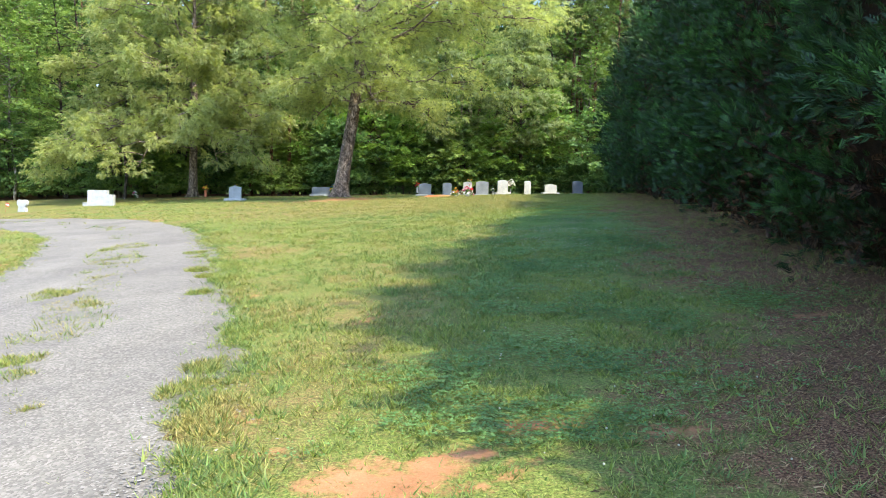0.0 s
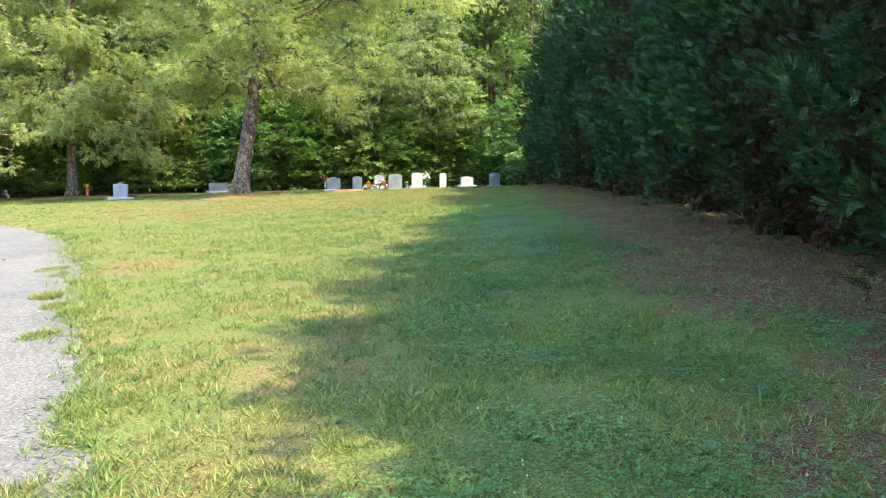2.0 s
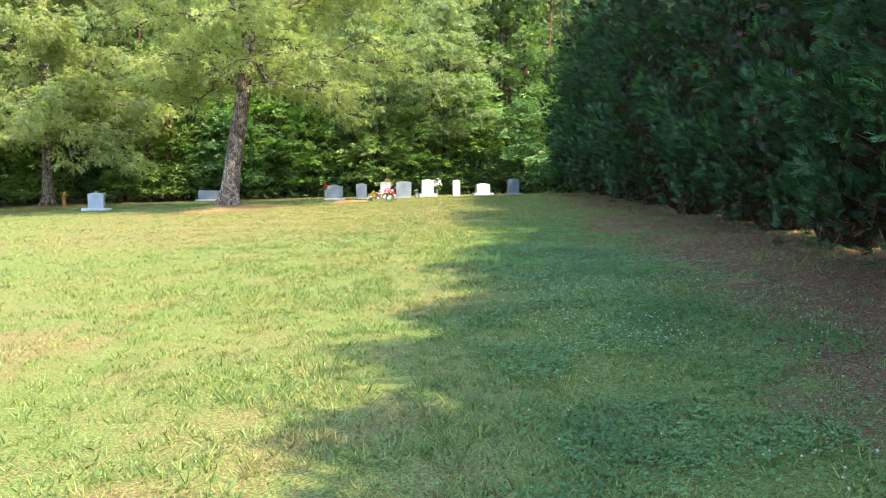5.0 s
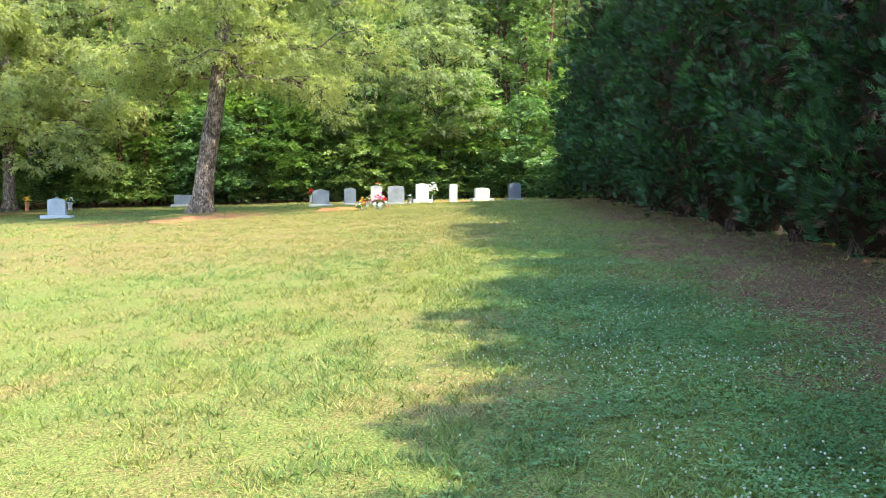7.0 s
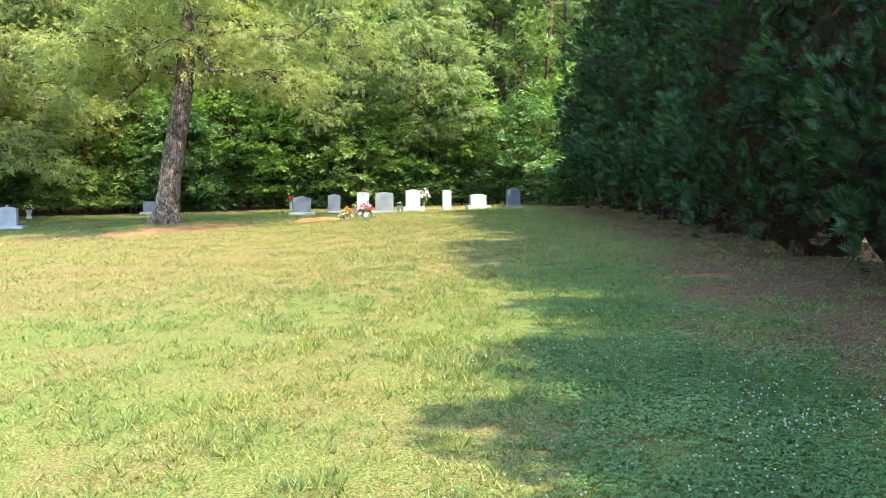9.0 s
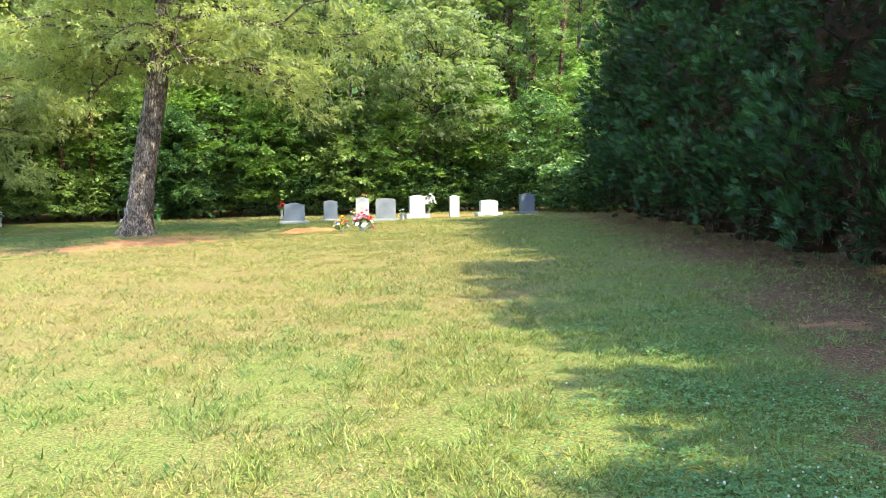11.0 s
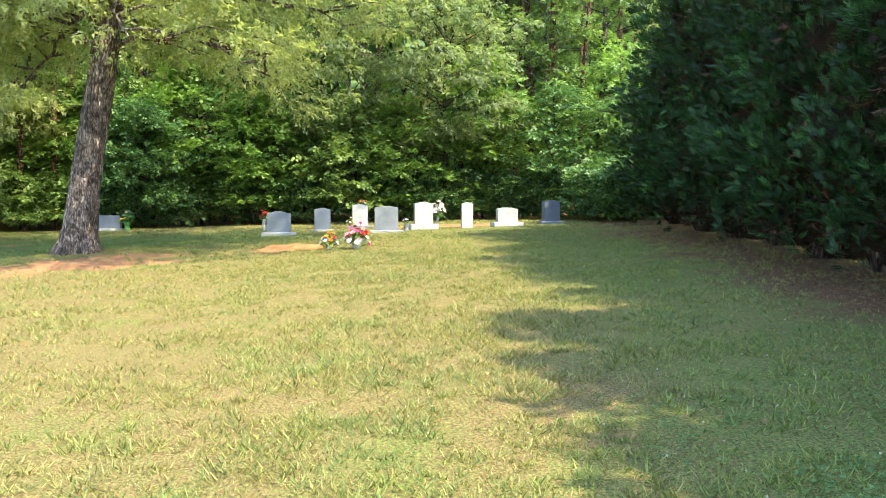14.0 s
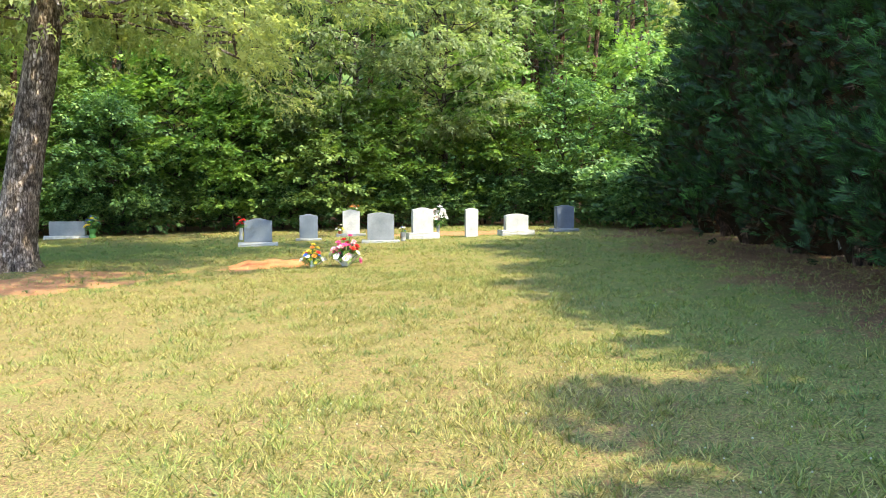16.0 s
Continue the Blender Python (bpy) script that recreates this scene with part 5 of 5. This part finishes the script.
def build_grass():
    """Splayed tufts of blades, densest along the strip that is walked and thinning out away from it."""
    r = np.random.default_rng(31)
    n = 1300000
    x, y = r.uniform(-17, 10, n), 2.4 + 45.0 * r.random(n)
    k = np.clip((y - 4.5) / 26.5, 0, 1)
    off = np.hypot(x - 0.2 - 1.6 * k, y - 4.5 - 26.5 * k)
    keep = r.random(n) < 1.0 / (1 + (off / 2.9) ** 2.1)
    x, y, off = x[keep], y[keep], off[keep]
    m = 8000
    i = r.integers(0, len(ISLES), m)
    isle = np.array(ISLES)[i]
    a, d = r.uniform(0, 6.28, m), np.sqrt(r.random(m)) * isle[:, 2] * 1.1
    x, y, off = np.concatenate([x, isle[:, 0] + d * np.cos(a)]), np.concatenate([y, isle[:, 1] + 1.3 * d * np.sin(a)]), np.concatenate([off, np.full(m, 3.0)])
    m = 8000
    i, sgn = r.integers(14, 50, m), r.choice((-1.0, 1.0, 1.0), m)
    ahead = ROAD_LINE[i + 1] - ROAD_LINE[i]
    across = np.stack([ahead[:, 1], -ahead[:, 0]], 1) / np.linalg.norm(ahead, axis=1)[:, None]
    q = ROAD_LINE[i] + ahead * r.random(m)[:, None] + across * (sgn * (ROAD_W + r.normal(0.08, 0.17, m)))[:, None]
    x, y, off = np.concatenate([x, q[:, 0]]), np.concatenate([y, q[:, 1]]), np.concatenate([off, np.full(m, 3.0)])
    verge = np.arange(len(x)) >= len(x) - m
    lit, bare, grav = litter_mask(x, y), bare_mask(x, y), gravel_mask(x, y) * (1 - 0.93 * verge)
    lush = vnoise(x, y, 0.14, 71) * 0.55 + vnoise(x, y, 0.5, 73) * 0.45
    keep = r.random(len(x)) < np.clip((1 - 0.66 * lit) * (1 - 0.97 * bare ** 1.4) * (1 - 0.998 * grav ** 2) * (0.50 + 0.9 * step(0.25, 0.62, lush)), 0, 1)
    x, y, lit, off, lush, verge = x[keep], y[keep], lit[keep], off[keep], lush[keep], verge[keep]
    per = 5
    tall = (0.45 + 1.35 * step(0.25, 0.8, lush)) * r.lognormal(0, 0.28, len(x)) * (1 + 0.35 * verge)
    coarse = r.random(len(x)) < 0.045
    tall = np.where(coarse, tall * 1.55, tall)
    # tufts inside the hedge's shadow are coloured greener to carry its tone
    dry0 = np.clip(dry_mask(x, y) * 0.72 + 0.42 * lit + 0.25 * isle_mask(x, y) + r.normal(0.06 - 0.05 * step(26, 20, y) - 0.13 * step(-0.6, 1.0, x - 0.17 * y + 2.0) * step(27, 19, y), 0.30, len(x)), 0, 1) * np.where(coarse, 0.3, 1.0)
    # the oak's shade painted on the lawn as deeper green blades
    shade_tone = np.exp(-((x + 5) / 6.0) ** 2 - ((y - 39.5) / 3.5) ** 2)
    tone0 = (1 - 0.9 * shade_tone) * np.clip(step(0.2, 0.8, 0.5 * vnoise(x, y, 0.4, 75) + 0.5 * vnoise(x, y, 1.7, 76)) + r.normal(0, 0.4, len(x)), 0, 1)
    x, y, off, tall, dry0, tone0, coarse = (np.repeat(q, per) for q in (x, y, off, tall, dry0, tone0, coarse))
    n = len(x)
    aim, out = r.uniform(0, 2 * math.pi, n), r.random(n)
    far = np.clip((off - 3.0) / 14, 0, 1)
    wide = 0.034 * (1 + 1.6 * far) * out
    x, y = x + wide * np.cos(aim), y + wide * np.sin(aim)
    lean = 0.55 + 0.85 * out + 0.2 * r.normal(0, 1, n)
    ln = np.clip(0.036 * tall * r.lognormal(0, 0.3, n) * (1 + 0.2 * far), 0.014, 0.10)
    wd = r.uniform(0.005, 0.012, n) * (1 + 2.0 * far) * np.where(coarse, 1.5, 1.0)
    fallen = r.random(n) < 0.09
    lean, ln = np.where(fallen, 1.38, lean), np.where(fallen, ln * 1.2, ln)
    dryness = np.where(fallen, r.uniform(0.5, 1.0, n), dry0 + r.normal(0, 0.12, n))
    v, f, d = blades(x, y, ln, wd, aim, np.clip(lean, 0.0, 1.42), np.clip(dryness, 0, 1), r)
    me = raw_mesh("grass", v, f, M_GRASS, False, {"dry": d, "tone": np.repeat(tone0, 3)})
    tagged(new("grass", me), "short mown grass, green with straw-coloured blades", "grass", kind="stuff")


M_CLOVERLEAF = leafy("clover_leaf", (0.045, 0.105, 0.032), (0.105, 0.215, 0.066), (0.20, 0.325, 0.118), 0.35)
M_CLOVER = plain("clover_head", (0.42, 0.42, 0.31), 0.9)


def build_clover():
    r = np.random.default_rng(41)
    n = 34000
    x, y = r.uniform(0.3, 5.0, n), r.uniform(3.5, 30.0, n)
    want = 0.9 * np.exp(-((x - 2.7) / 1.25) ** 2 - ((y - 13.6) / 3.0) ** 2) * step(0.25, 0.7, vnoise(x, y, 0.7, 81)) + 0.016
    ok = r.random(n) < want * (1 - litter_mask(x, y))
    x, y = x[ok], y[ok]
    bm = bmesh.new()
    bmesh.ops.create_icosphere(bm, subdivisions=1, radius=1.0)
    tv = np.array([v.co[:] for v in bm.verts])
    tf = np.array([[v.index for v in f.verts] for f in bm.faces])
    bm.free()
    size = r.uniform(0.0045, 0.0075, len(x))
    h = r.uniform(0.05, 0.10, len(x))
    v = tv[None] * size[:, None, None] + np.stack([x, y, ground_z(x, y) + h], 1)[:, None]
    f = tf[None] + (np.arange(len(x)) * len(tv))[:, None, None]
    tagged(new("clover_flowers", raw_mesh("clover_flowers", v.reshape(-1, 3), f.reshape(-1, 3), M_CLOVER)), "white clover heads scattered in the shaded grass", "clover", kind="stuff")
    m = 460000
    x, y = r.uniform(-1.2, 4.6, m), r.uniform(4.0, 28.0, m)
    ok = r.random(m) < np.clip(0.55 * np.exp(-((x - 2.9) / 1.2) ** 2 - ((y - 13.8) / 3.6) ** 2) + 0.40 * step(0.36, 0.68, vnoise(x, y, 0.5, 82)) * step(24, 17, y) * step(-0.5, 1.3, x - 0.17 * y + 1.9), 0, 1) * step(-0.1, 0.9, x - 0.17 * y + 1.9) * (1 - litter_mask(x, y))
    x, y = x[ok], y[ok]
    k = len(x)
    tri = np.array([(0, 0, 0), (1.0, 0.5, 0.1), (1.0, -0.5, 0.0)], float)
    pieces = []
    for j in range(3):
        a = r.uniform(0, 0.6, k) + j * 2.094
        pieces.append(scatter(tri, np.array([(0, 1, 2)]), np.stack([x, y, ground_z(x, y) + 0.045], 1), np.stack([np.cos(a), np.sin(a), 0.1 * np.ones(k)], 1), r.uniform(0.011, 0.024, k), r.uniform(-0.6, 0.6, k)))
    tagged(new("clover_leaves", raw_mesh("clover_leaves", *join(pieces), M_CLOVERLEAF)), "low three-lobed clover leaves among the grass", "clover", kind="stuff")


def build_needles():
    """Dead sprays and needles fallen below the cypresses."""
    r = np.random.default_rng(51)
    n = 150000
    y = 1.5 + 36 * r.random(n) ** 1.5
    x = hedge_face(y) + r.uniform(-2.8, 2.4, n)
    ok = r.random(n) < litter_mask(x, y) ** 1.6
    x, y = x[ok], y[ok]
    k = len(x)
    strip = np.array([(0, -0.045, 0), (0.55, 0.05, 0.1), (1, 0, 0.02)], float)
    a = r.uniform(0, 6.28, k)
    v, f = scatter(strip, np.array([(0, 1, 2)]), np.stack([x, y, ground_z(x, y) + 0.006], 1), np.stack([np.cos(a), np.sin(a), r.uniform(0.0, 0.7, k)], 1), np.clip(r.lognormal(-3.5, 0.45, k), 0.01, 0.06), r.uniform(-0.8, 0.8, k))
    tagged(new("needle_litter", raw_mesh("needle_litter", v, f, M_LITTER)), "brown fallen needles and twigs below the cypresses", "leaf litter", kind="stuff")


build_grass()
build_clover()
build_needles()
